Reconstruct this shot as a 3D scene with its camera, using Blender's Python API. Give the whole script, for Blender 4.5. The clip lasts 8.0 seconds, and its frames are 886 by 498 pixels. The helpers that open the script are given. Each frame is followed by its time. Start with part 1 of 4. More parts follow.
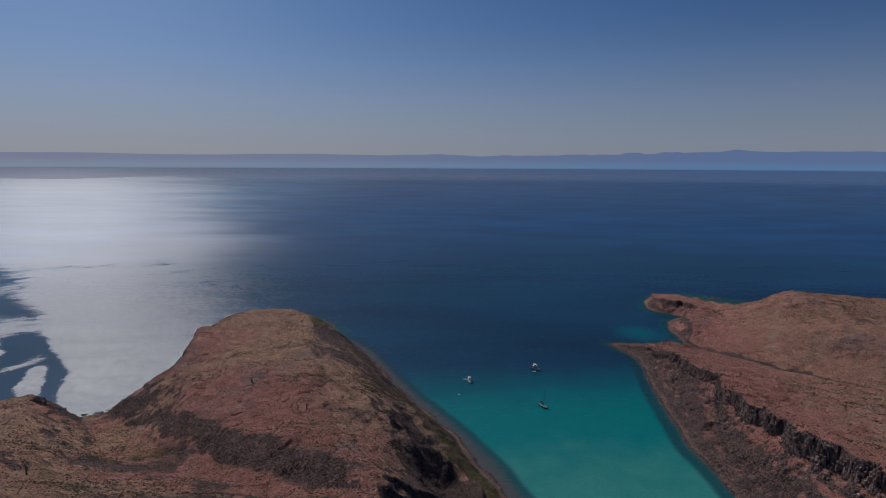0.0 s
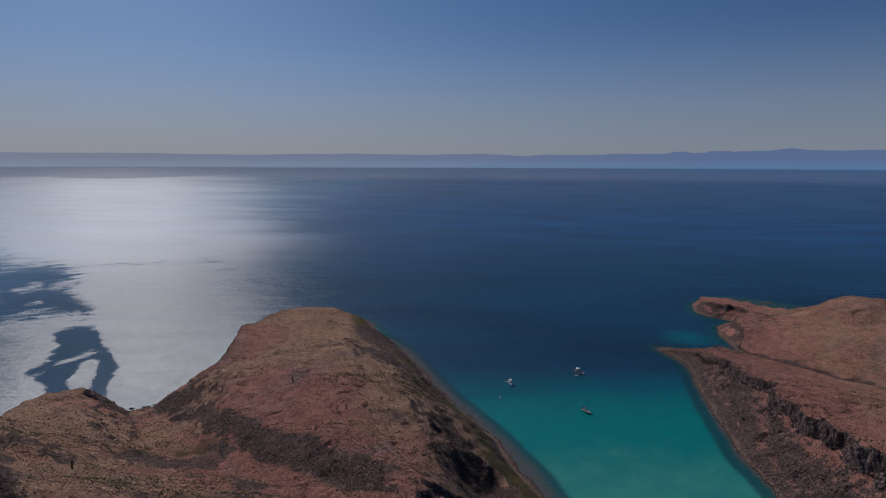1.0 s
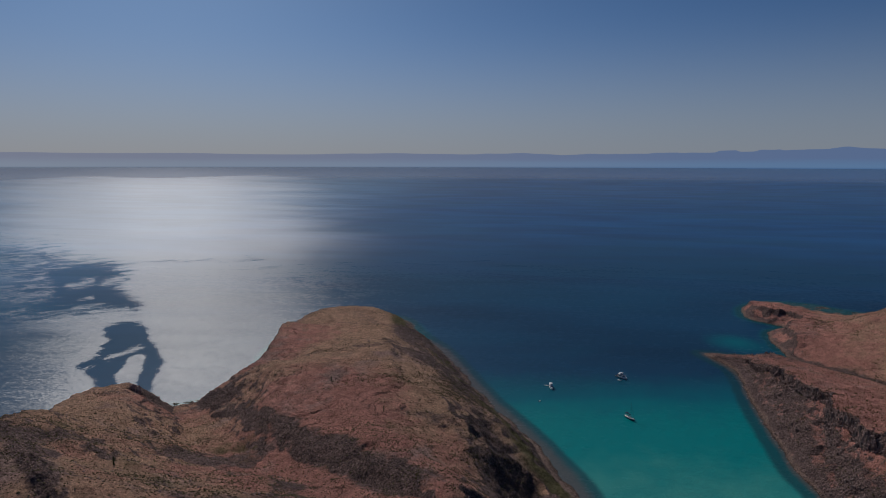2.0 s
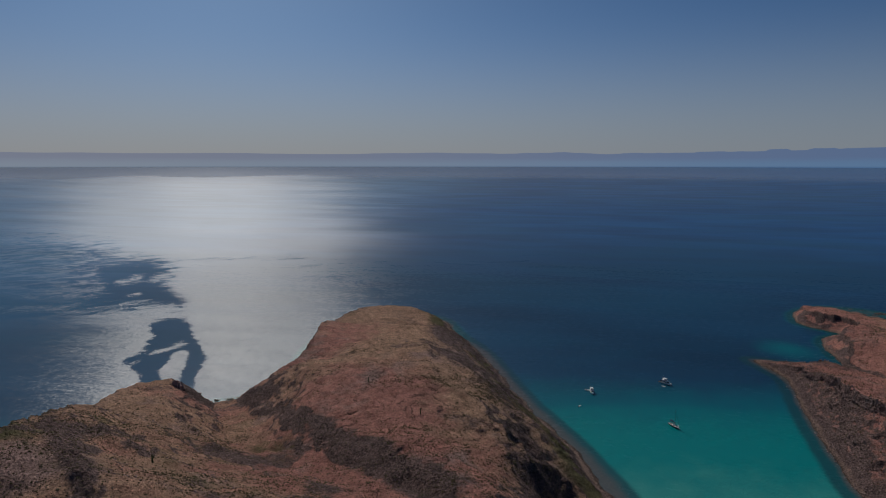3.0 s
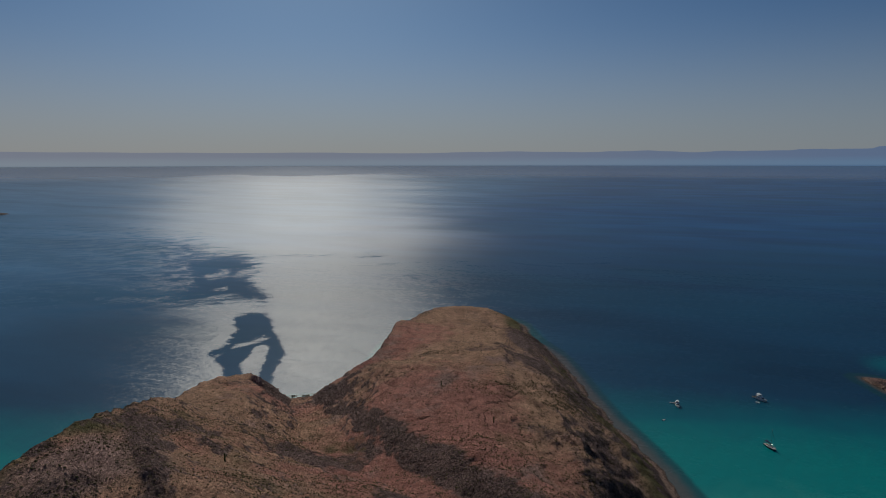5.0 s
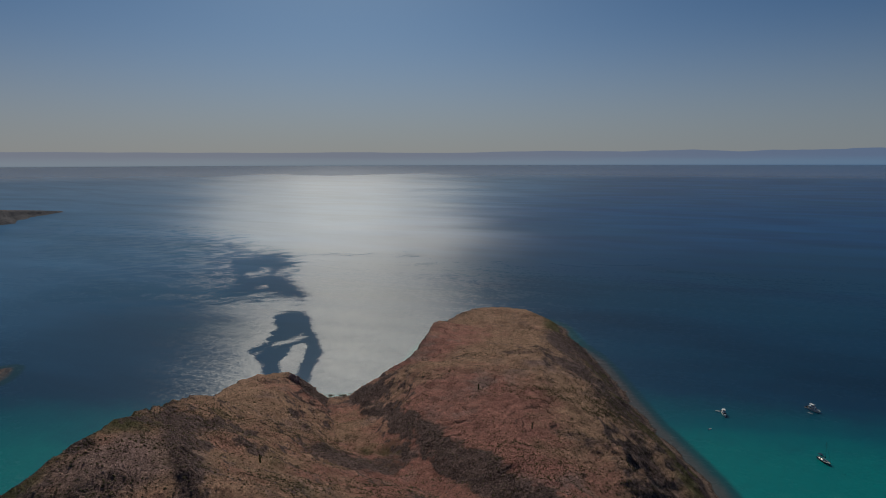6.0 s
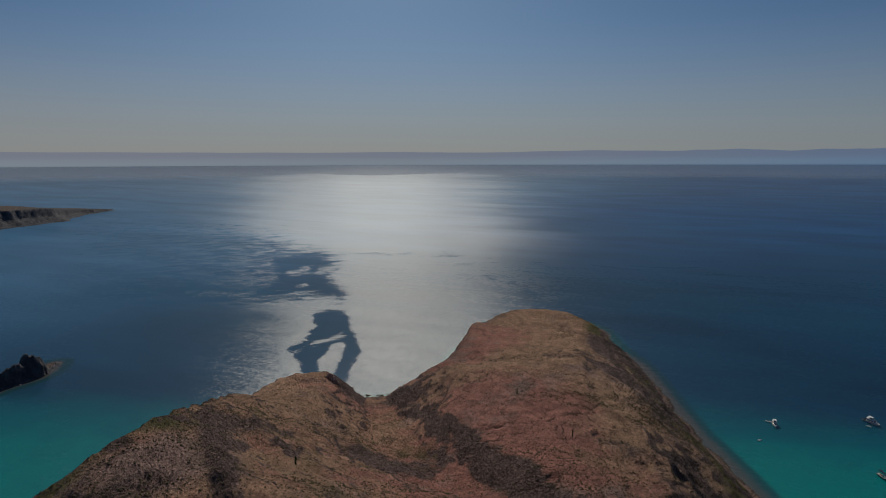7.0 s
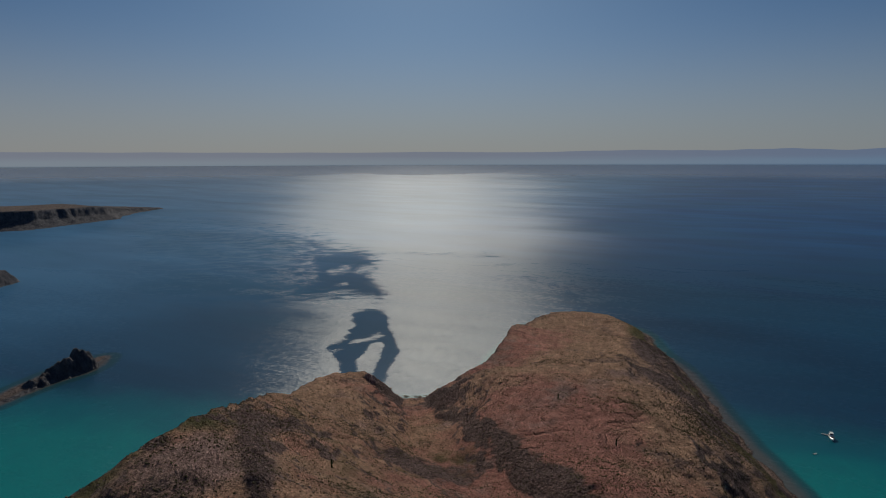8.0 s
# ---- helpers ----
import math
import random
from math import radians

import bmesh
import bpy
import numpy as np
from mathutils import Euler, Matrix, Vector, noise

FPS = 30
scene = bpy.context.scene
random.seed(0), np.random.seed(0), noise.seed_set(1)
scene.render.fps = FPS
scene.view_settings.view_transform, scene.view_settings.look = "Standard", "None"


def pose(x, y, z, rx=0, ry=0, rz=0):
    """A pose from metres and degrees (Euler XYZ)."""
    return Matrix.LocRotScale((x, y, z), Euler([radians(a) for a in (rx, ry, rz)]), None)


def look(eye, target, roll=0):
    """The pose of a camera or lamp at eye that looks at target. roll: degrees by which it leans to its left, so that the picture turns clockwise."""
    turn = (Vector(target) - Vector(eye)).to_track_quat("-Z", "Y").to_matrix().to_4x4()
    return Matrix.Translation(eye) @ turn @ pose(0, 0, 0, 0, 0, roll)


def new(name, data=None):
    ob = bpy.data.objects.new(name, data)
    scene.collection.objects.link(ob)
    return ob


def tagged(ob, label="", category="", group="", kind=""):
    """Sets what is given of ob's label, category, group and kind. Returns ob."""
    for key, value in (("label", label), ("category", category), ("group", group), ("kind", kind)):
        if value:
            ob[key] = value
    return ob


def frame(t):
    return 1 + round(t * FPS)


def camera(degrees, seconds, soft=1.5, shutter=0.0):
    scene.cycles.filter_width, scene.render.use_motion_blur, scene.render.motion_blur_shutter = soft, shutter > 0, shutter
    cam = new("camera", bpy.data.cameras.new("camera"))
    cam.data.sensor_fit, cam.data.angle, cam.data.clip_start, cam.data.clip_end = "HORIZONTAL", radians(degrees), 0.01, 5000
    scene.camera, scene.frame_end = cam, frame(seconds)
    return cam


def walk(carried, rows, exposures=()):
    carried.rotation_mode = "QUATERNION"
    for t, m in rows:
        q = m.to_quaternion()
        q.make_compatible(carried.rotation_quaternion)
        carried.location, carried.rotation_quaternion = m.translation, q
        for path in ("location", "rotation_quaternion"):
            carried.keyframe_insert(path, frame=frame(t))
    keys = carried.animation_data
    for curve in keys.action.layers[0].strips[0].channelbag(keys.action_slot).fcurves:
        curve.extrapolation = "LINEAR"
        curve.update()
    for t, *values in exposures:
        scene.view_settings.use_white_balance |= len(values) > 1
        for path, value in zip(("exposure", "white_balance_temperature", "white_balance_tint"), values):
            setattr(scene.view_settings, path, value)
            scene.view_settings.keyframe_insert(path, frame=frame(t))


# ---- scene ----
# seconds, x, y, z, yaw, pitch, roll
PATH = (
    (0.0, -0.17, 0.02, 150.08, -0.033, -7.855, -0.291),
    (0.5, -0.21, 2.48, 149.88, 1.914, -7.881, -0.248),
    (1.0, -0.27, 4.90, 149.73, 3.829, -7.907, -0.205),
    (1.5, -0.36, 7.28, 149.63, 5.716, -7.935, -0.163),
    (2.0, -0.47, 9.63, 149.58, 7.579, -7.963, -0.122),
    (2.5, -0.64, 11.94, 149.56, 9.422, -7.992, -0.082),
    (3.0, -0.86, 14.23, 149.57, 11.248, -8.020, -0.044),
    (3.5, -1.14, 16.49, 149.60, 13.060, -8.047, -0.008),
    (4.0, -1.50, 18.73, 149.63, 14.863, -8.073, 0.026),
    (4.5, -1.94, 20.95, 149.67, 16.659, -8.097, 0.057),
    (5.0, -2.48, 23.15, 149.69, 18.453, -8.119, 0.086),
    (5.5, -3.13, 25.35, 149.70, 20.248, -8.137, 0.111),
    (6.0, -3.88, 27.54, 149.69, 22.048, -8.153, 0.133),
    (6.5, -4.76, 29.73, 149.64, 23.857, -8.164, 0.152),
    (7.0, -5.78, 31.91, 149.55, 25.677, -8.172, 0.167),
    (7.5, -6.93, 34.11, 149.41, 27.512, -8.174, 0.177),
    (8.0, -8.25, 36.30, 149.21, 29.367, -8.171, 0.183),
)
cam = camera(71.32, 8.0, soft=1.0)
walk(cam, [(t, pose(x, y, z, 90 + p, r, yaw)) for t, x, y, z, yaw, p, r in PATH],
     exposures=[(0.0, -0.88, 5700, 17), (3.5, -0.96, 5990, 11), (8.0, -1.00, 6230, 8)])
# ---- end of path ----

# ---- light ----
SUN_AZ, SUN_EL = 31.5, 36.0          # degrees left of +y, above the horizon
sun_dir = Vector((-math.sin(radians(SUN_AZ)) * math.cos(radians(SUN_EL)),
                  math.cos(radians(SUN_AZ)) * math.cos(radians(SUN_EL)), math.sin(radians(SUN_EL))))
world = bpy.data.worlds.new("daylight")
scene.world = world
world.use_nodes = True
wn, wl = world.node_tree.nodes, world.node_tree.links
sky = wn.new("ShaderNodeTexSky")
sky.sky_type, sky.sun_disc = "NISHITA", False
sky.sun_elevation, sky.sun_rotation = radians(SUN_EL), radians(-SUN_AZ)
sky.altitude, sky.air_density, sky.dust_density, sky.ozone_density = 150, 0.62, 0.65, 2.0
filt = wn.new("ShaderNodeMix")                                       # a cool tint multiplied over the whole sky
filt.data_type, filt.blend_type = "RGBA", "MULTIPLY"
filt.inputs[0].default_value, filt.inputs[7].default_value = 1.0, (0.63, 0.84, 0.96, 1.0)
wl.new(sky.outputs[0], filt.inputs[6])
wn["Background"].inputs["Strength"].default_value = 0.075
wl.new(filt.outputs[2], wn["Background"].inputs["Color"])
sun = new("sun", bpy.data.lights.new("sun", "SUN"))
sun.data.energy, sun.data.angle, sun.data.color = 5.0, radians(0.6), (1.0, 0.90, 0.74)
sun.matrix_world = look(sun_dir * 1000, (0, 0, 0))


# ---- materials ----
def material(name):
    m = bpy.data.materials.new(name)
    m.use_nodes = True
    m.node_tree.nodes.clear()
    return m, m.node_tree.nodes, m.node_tree.links


def add(nodes, links, kind, props=None, **ins):
    """A node with its properties and inputs set; an input may be a value or another node's socket."""
    n = nodes.new("ShaderNode" + kind)
    for k, v in (props or {}).items():
        if k == "operation": n.operation = v
        elif k == "blend_type": n.blend_type = v
        elif k == "data_type": n.data_type = v
        elif k == "attribute_name": n.attribute_name = v
        elif k == "feature": n.feature = v
        elif k == "noise_type": n.noise_type = v
        elif k == "interpolation_type": n.interpolation_type = v
    for k, v in ins.items():
        key = int(k[1:]) if k[0] == "i" and k[1:].isdigit() else k.replace("_", " ")
        if isinstance(v, bpy.types.NodeSocket):
            links.new(v, n.inputs[key])
        else:
            n.inputs[key].default_value = v
    return n


class Shade:
    """Short names for the nodes of one material."""

    def __init__(self, name):
        self.m, self.n, self.l = material(name)
        self.space = "3D"

    def pos(self):
        return add(self.n, self.l, "NewGeometry").outputs["Position"]

    def noise(self, scale, detail=4.0, rough=0.55, vector=None, distortion=0.0):
        k = {"Vector": vector} if vector is not None else {"Vector": self.pos()}
        n = add(self.n, self.l, "TexNoise", Scale=scale, Detail=detail, Roughness=rough, Distortion=distortion, **k)
        n.noise_dimensions = self.space
        return n.outputs["Fac"]

    def cells(self, scale, vector=None, feature="F1"):
        k = {"Vector": vector} if vector is not None else {"Vector": self.pos()}
        return add(self.n, self.l, "TexVoronoi", {"feature": feature}, Scale=scale, **k).outputs["Distance"]

    def step(self, v, lo, hi, to0=0.0, to1=1.0):
        return add(self.n, self.l, "MapRange", {"interpolation_type": "SMOOTHSTEP"}, Value=v, From_Min=lo, From_Max=hi, To_Min=to0, To_Max=to1).outputs[0]

    def math(self, op, a, b=0.0):
        return add(self.n, self.l, "Math", {"operation": op}, i0=a, i1=b).outputs[0]

    def mix(self, f, a, b, blend="MIX"):
        n = self.n.new("ShaderNodeMix")
        n.data_type, n.blend_type = "RGBA", blend
        for i, v in ((0, f), (6, a), (7, b)):
            if isinstance(v, bpy.types.NodeSocket): self.l.new(v, n.inputs[i])
            else: n.inputs[i].default_value = v if i == 0 else (*v, 1.0)
        return n.outputs[2]

    def attr(self, name):
        return add(self.n, self.l, "Attribute", {"attribute_name": name}).outputs["Fac"]

    def up(self):
        g = add(self.n, self.l, "NewGeometry").outputs["Normal"]
        return add(self.n, self.l, "SeparateXYZ", Vector=g).outputs["Z"]

    def xyz(self, axis):
        return add(self.n, self.l, "SeparateXYZ", Vector=self.pos()).outputs[axis]

    def scaled(self, x, y, z):
        return add(self.n, self.l, "VectorMath", {"operation": "MULTIPLY"}, i0=self.pos(), i1=(x, y, z)).outputs[0]

    def along(self, degrees, a, b):
        """Places turned in the plan, then scaled along and across."""
        ca, sa = math.cos(radians(degrees)), math.sin(radians(degrees))
        u = add(self.n, self.l, "VectorMath", {"operation": "DOT_PRODUCT"}, i0=self.pos(), i1=(ca * a, sa * a, 0)).outputs["Value"]
        v = add(self.n, self.l, "VectorMath", {"operation": "DOT_PRODUCT"}, i0=self.pos(), i1=(-sa * b, ca * b, 0)).outputs["Value"]
        return add(self.n, self.l, "CombineXYZ", X=u, Y=v, Z=0.0).outputs[0]

    def bump(self, h, strength, distance):
        return add(self.n, self.l, "Bump", Strength=strength, Distance=distance, Height=h).outputs[0]

    def done(self, color, rough=0.9, normal=None, metallic=0.0, specular=0.3, **more):
        k = {"Base Color": color if isinstance(color, bpy.types.NodeSocket) else (*color, 1.0), "Roughness": rough,
             "Metallic": metallic, "Specular IOR Level": specular, **more}
        p = self.n.new("ShaderNodeBsdfPrincipled")
        for key, v in k.items():
            if isinstance(v, bpy.types.NodeSocket): self.l.new(v, p.inputs[key])
            else: p.inputs[key].default_value = v
        if normal is not None: self.l.new(normal, p.inputs["Normal"])
        out = self.n.new("ShaderNodeOutputMaterial")
        self.l.new(p.outputs[0], out.inputs[0])
        return self.m


def ground_material():
    s = Shade("dry_volcanic_ground")
    broad, mid, grit = s.noise(0.018, 3), s.noise(0.07, 6, 0.62), s.noise(2.6, 4, 0.75)
    fine = s.step(s.noise(1.2, 8, 0.80), 0.34, 0.66)
    red = s.mix(fine, (0.350, 0.158, 0.126), (0.680, 0.325, 0.255))
    tan = s.mix(fine, (0.370, 0.220, 0.148), (0.700, 0.440, 0.290))
    olive = s.mix(fine, (0.075, 0.070, 0.030), (0.230, 0.195, 0.088))
    dark = s.mix(s.step(s.noise(1.1, 7, 0.85), 0.36, 0.66), (0.055, 0.040, 0.040), (0.380, 0.250, 0.225))
    grey = s.mix(fine, (0.240, 0.150, 0.130), (0.600, 0.395, 0.340))
    c = s.mix(s.step(s.math("ADD", s.attr("tan"), s.math("MULTIPLY", mid, 0.9)), 0.6, 1.05), red, tan)
    c = s.mix(s.step(s.math("ADD", broad, s.math("MULTIPLY", mid, 0.8)), 0.95, 1.2), c, grey)
    c = s.mix(s.step(s.math("ADD", s.attr("pale"), s.math("MULTIPLY", mid, 0.8)), 0.6, 1.0), c, grey)
    c = s.mix(s.step(s.math("ADD", s.attr("green"), s.math("MULTIPLY", mid, 0.8)), 0.6, 1.0), c, olive)
    c = s.mix(s.step(s.math("ADD", s.math("MULTIPLY", s.attr("rock"), 0.8), s.math("MULTIPLY", s.noise(0.22, 6, 0.7), 0.8)), 0.62, 0.92), c, dark)
    c = s.mix(s.math("MULTIPLY", s.step(grit, 0.52, 0.66), 0.45), c, (0.075, 0.056, 0.040))     # pebbles and dry tufts
    mottle = s.math("MULTIPLY", s.step(s.noise(0.16, 6, 0.7), 0.32, 0.68, 0.80, 1.22), s.step(s.noise(1.5, 4, 0.8), 0.32, 0.68, 0.78, 1.25))
    c = s.mix(1.0, c, add(s.n, s.l, "CombineXYZ", X=mottle, Y=mottle, Z=mottle).outputs[0], "MULTIPLY")
    tuft = s.math("MULTIPLY", s.step(s.cells(0.42), 0.14, 0.26, 1.0, 0.0), s.step(s.math("ADD", mid, s.math("MULTIPLY", s.attr("tan"), 0.25)), 0.52, 0.70))
    c = s.mix(s.math("MULTIPLY", tuft, 0.75), c, s.mix(grit, (0.045, 0.038, 0.020), (0.120, 0.095, 0.048)))
    warp = add(s.n, s.l, "VectorMath", {"operation": "ADD"}, i0=s.scaled(1, 1, 0.3), i1=add(s.n, s.l, "VectorMath", {"operation": "SCALE"}, i0=add(s.n, s.l, "TexNoise", Scale=0.08, Detail=4.0, Vector=s.pos()).outputs["Color"], Scale=16.0).outputs[0]).outputs[0]
    crack = s.cells(0.055, warp, "DISTANCE_TO_EDGE")
    cracked = s.math("MULTIPLY", s.step(crack, 0.004, 0.024, 1.0, 0.0), s.math("MULTIPLY", s.step(s.noise(0.03, 2), 0.40, 0.54), s.math("MULTIPLY", s.step(s.xyz("X"), 60.0, 110.0, 1.0, 0.2), s.step(s.attr("tan"), 0.2, 0.8, 1.0, 0.15))))
    c = s.mix(s.math("MULTIPLY", cracked, 0.65), c, (0.05, 0.034, 0.03))
    wet = s.math("ADD", s.xyz("Z"), s.math("MULTIPLY", fine, 1.0))
    c = s.mix(s.step(s.math("ADD", s.xyz("Z"), s.math("MULTIPLY", mid, 2.2)), 2.0, 3.2, 1.0, 0.0), c, s.mix(fine, (0.16, 0.110, 0.090), (0.46, 0.315, 0.255)))
    c = s.mix(s.step(wet, 0.5, 1.1, 1.0, 0.0), c, (0.085, 0.062, 0.050))
    h = s.math("ADD", s.math("MULTIPLY", s.noise(0.4, 7, 0.65), 0.9), s.math("MULTIPLY", fine, 0.40))
    h = s.math("ADD", h, s.math("MULTIPLY", s.attr("rock"), s.math("MULTIPLY", s.step(s.noise(0.7, 5, 0.72), 0.34, 0.66), 0.9)))
    h = s.math("SUBTRACT", s.math("ADD", h, s.math("MULTIPLY", grit, 0.20)), s.math("MULTIPLY", cracked, 0.6))
    return s.done(c, 0.95, s.bump(h, 1.0, 1.7), specular=0.12)


SEA_LEAN, SEA_GLINT, SEA_SHEEN = 0.245, 0.040, 0.19    # how far wavelets lean, how much they glint, the sky's mirror image


def sea_material():
    s = Shade("sea_water")
    s.space = "2D"
    flat = s.scaled(1, 1, 0)
    depth, shore, lee = s.attr("depth"), s.attr("shore"), s.attr("lee")
    n, m = s.noise(0.05, 4, 0.6, flat), s.noise(0.006, 4, 0.55, s.scaled(0.6, 1.6, 0))
    # deep water is painted brighter with distance, as haze would leave it
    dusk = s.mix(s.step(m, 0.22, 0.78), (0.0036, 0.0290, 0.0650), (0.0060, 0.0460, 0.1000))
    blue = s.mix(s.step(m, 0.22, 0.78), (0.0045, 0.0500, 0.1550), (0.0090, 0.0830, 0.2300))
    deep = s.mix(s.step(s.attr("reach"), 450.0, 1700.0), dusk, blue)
    deep = s.mix(s.step(s.xyz("X"), -230.0, -950.0, 0.0, 0.80), deep, s.mix(s.step(m, 0.22, 0.78), (0.042, 0.138, 0.265), (0.062, 0.182, 0.335)))     # haze and sunward sheen on the western sea, painted in as paler blue
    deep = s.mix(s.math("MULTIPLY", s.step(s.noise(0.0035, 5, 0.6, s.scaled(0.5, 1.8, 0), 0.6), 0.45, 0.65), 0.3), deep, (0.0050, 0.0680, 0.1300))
    d = s.math("ADD", depth, s.math("MULTIPLY", s.math("SUBTRACT", n, 0.5), 3.0))
    c = s.mix(s.step(d, 1.2, 5.0), (0.0450, 0.2500, 0.2150), (0.0005, 0.1780, 0.1750))
    c = s.mix(s.step(d, 5.0, 11.0), c, (0.0009, 0.1000, 0.1330))
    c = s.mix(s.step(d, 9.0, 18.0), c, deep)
    edge = s.math("ADD", shore, s.math("MULTIPLY", s.math("SUBTRACT", n, 0.5), 3.5))
    sandy = s.attr("sandy")
    weed_to = s.math("ADD", 11.0, s.math("MULTIPLY", sandy, 2.0))
    weed = add(s.n, s.l, "MapRange", {"interpolation_type": "SMOOTHSTEP"}, Value=edge, From_Min=s.math("ADD", 7.0, s.math("MULTIPLY", sandy, 2.0)), From_Max=weed_to, To_Min=1.0, To_Max=0.0).outputs[0]
    c = s.mix(s.math("MULTIPLY", weed, 0.80), c, (0.007, 0.042, 0.050))                              # weed on the drowned rock
    bed_to = s.math("ADD", 4.0, s.math("MULTIPLY", sandy, 5.0))
    bed = add(s.n, s.l, "MapRange", {"interpolation_type": "SMOOTHSTEP"}, Value=edge, From_Min=s.math("ADD", 0.5, s.math("MULTIPLY", sandy, 1.5)), From_Max=bed_to, To_Min=1.0, To_Max=0.0).outputs[0]
    c = s.mix(s.math("MULTIPLY", bed, 0.68), c, s.mix(s.noise(0.5, 4, 0.7, flat), (0.055, 0.048, 0.040), (0.150, 0.110, 0.090)))
    ripple = s.math("ADD", s.noise(0.10, 3, 0.6, s.scaled(1.5, 1, 0)), s.math("MULTIPLY", s.noise(0.6, 3, 0.6, flat), 0.35))
    ragged = s.math("MULTIPLY", s.math("SUBTRACT", s.noise(0.05, 6, 0.70, s.along(36, 0.55, 1.1), 0.6), 0.5), 3.2)
    specks = s.math("MULTIPLY", s.math("SUBTRACT", s.noise(0.65, 4, 0.75, s.along(36, 0.8, 1.0)), 0.5), 2.4)
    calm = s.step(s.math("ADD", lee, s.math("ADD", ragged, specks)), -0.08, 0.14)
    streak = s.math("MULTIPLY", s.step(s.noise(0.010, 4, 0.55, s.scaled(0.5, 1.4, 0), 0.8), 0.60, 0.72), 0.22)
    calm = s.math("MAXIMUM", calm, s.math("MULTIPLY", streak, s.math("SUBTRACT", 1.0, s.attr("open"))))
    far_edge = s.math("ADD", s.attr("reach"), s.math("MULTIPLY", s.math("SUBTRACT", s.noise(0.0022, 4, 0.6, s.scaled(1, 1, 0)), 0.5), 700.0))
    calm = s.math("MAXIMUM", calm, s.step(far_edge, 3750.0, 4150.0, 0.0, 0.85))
    # how steeply the wavelets lean: gusts of several sizes, none on the calm water
    gust = s.math("ADD", s.step(s.noise(0.02, 6, 0.7, s.scaled(0.5, 1.8, 0), 0.5), 0.3, 0.7, 0.92, 1.06), s.step(s.noise(0.14, 5, 0.7, s.scaled(1, 1.5, 0)), 0.25, 0.75, -0.11, 0.10))
    drift = s.step(s.noise(0.004, 4, 0.6, s.scaled(0.5, 1.2, 0)), 0.25, 0.75, 0.90, 1.04)
    gust = s.math("ADD", s.math("MULTIPLY", gust, s.math("SUBTRACT", 1.0, s.attr("open"))), s.math("MULTIPLY", drift, s.attr("open")))
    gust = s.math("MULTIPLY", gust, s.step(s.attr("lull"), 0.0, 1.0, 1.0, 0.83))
    reach = add(s.n, s.l, "MapRange", Value=calm, From_Min=0.0, From_Max=1.0, To_Min=s.math("MULTIPLY", gust, s.step(s.attr("open"), 0.0, 1.0, SEA_LEAN, SEA_LEAN + 0.078)), To_Max=0.02).outputs[0]
    spread_of = s.math("POWER", s.math("MAXIMUM", s.math("MULTIPLY", reach, 0.30), 0.015), 0.5)
    # the larger wavelets tilt each spot as a whole
    chop = add(s.n, s.l, "TexNoise", Scale=0.6, Detail=4.0, Roughness=0.7, Vector=s.scaled(1.0, 1.0, 0)).outputs["Color"]
    chop = add(s.n, s.l, "VectorMath", {"operation": "SUBTRACT"}, i0=chop, i1=(0.5, 0.5, 0.5)).outputs[0]
    size = s.math("MULTIPLY", reach, s.step(s.attr("open"), 0.0, 0.9, 1.7, 0.2))
    chop = add(s.n, s.l, "VectorMath", {"operation": "SCALE"}, i0=chop, Scale=size).outputs[0]
    chop = add(s.n, s.l, "VectorMath", {"operation": "MULTIPLY_ADD"}, i0=chop, i1=(1.0, 1.0, 0.0), i2=(0.0, 0.0, 1.0)).outputs[0]
    shine = s.math("MULTIPLY", s.step(s.attr("open"), 0.0, 1.0, SEA_GLINT, SEA_GLINT * 1.7), 1.0 / 19)
    water = add(s.n, s.l, "BsdfDiffuse", Color=c, Normal=s.bump(ripple, s.step(s.attr("open"), 0.0, 0.8, 0.4, 0.0), 1.0))
    for count, radius in ((1, 0.0), (6, 0.47), (12, 0.92)):          # the smaller ones lean every way
        for k in range(count):
            a = 2 * math.pi * (k + 0.5 * (count == 12)) / count
            way = add(s.n, s.l, "VectorMath", {"operation": "SCALE"}, i0=(radius * math.cos(a), radius * math.sin(a), 0.0), Scale=reach).outputs[0]
            facet = add(s.n, s.l, "VectorMath", {"operation": "NORMALIZE"}, i0=add(s.n, s.l, "VectorMath", {"operation": "ADD"}, i0=chop, i1=way).outputs[0]).outputs[0]
            glint = add(s.n, s.l, "BsdfGlossy", Color=shine, Roughness=spread_of, Normal=facet)
            glint.distribution = "BECKMANN"
            water = add(s.n, s.l, "AddShader", i0=water.outputs[0], i1=glint.outputs[0])
    sheen = add(s.n, s.l, "BsdfGlossy", Color=(1, 1, 1, 1), Roughness=0.14)
    # mirror share set by distance; the last step pales the horizon like haze
    far_sheen = s.math("ADD", s.step(s.attr("far"), 0.0, 1.0, 0.045, SEA_SHEEN), s.step(s.attr("far"), 0.88, 1.0, 0.0, 0.32))
    water = add(s.n, s.l, "MixShader", i0=far_sheen, i1=water.outputs[0], i2=sheen.outputs[0])
    wide = add(s.n, s.l, "BsdfGlossy", Color=(1, 1, 1, 1), Roughness=0.55)
    water = add(s.n, s.l, "MixShader", i0=s.math("MULTIPLY", s.step(s.attr("reach"), 450.0, 1400.0, 0.006, 0.018), s.math("SUBTRACT", 1.0, s.math("MULTIPLY", calm, 0.5))), i1=water.outputs[0], i2=wide.outputs[0])
    out = s.n.new("ShaderNodeOutputMaterial")
    s.l.new(water.outputs[0], out.inputs[0])
    return s.m


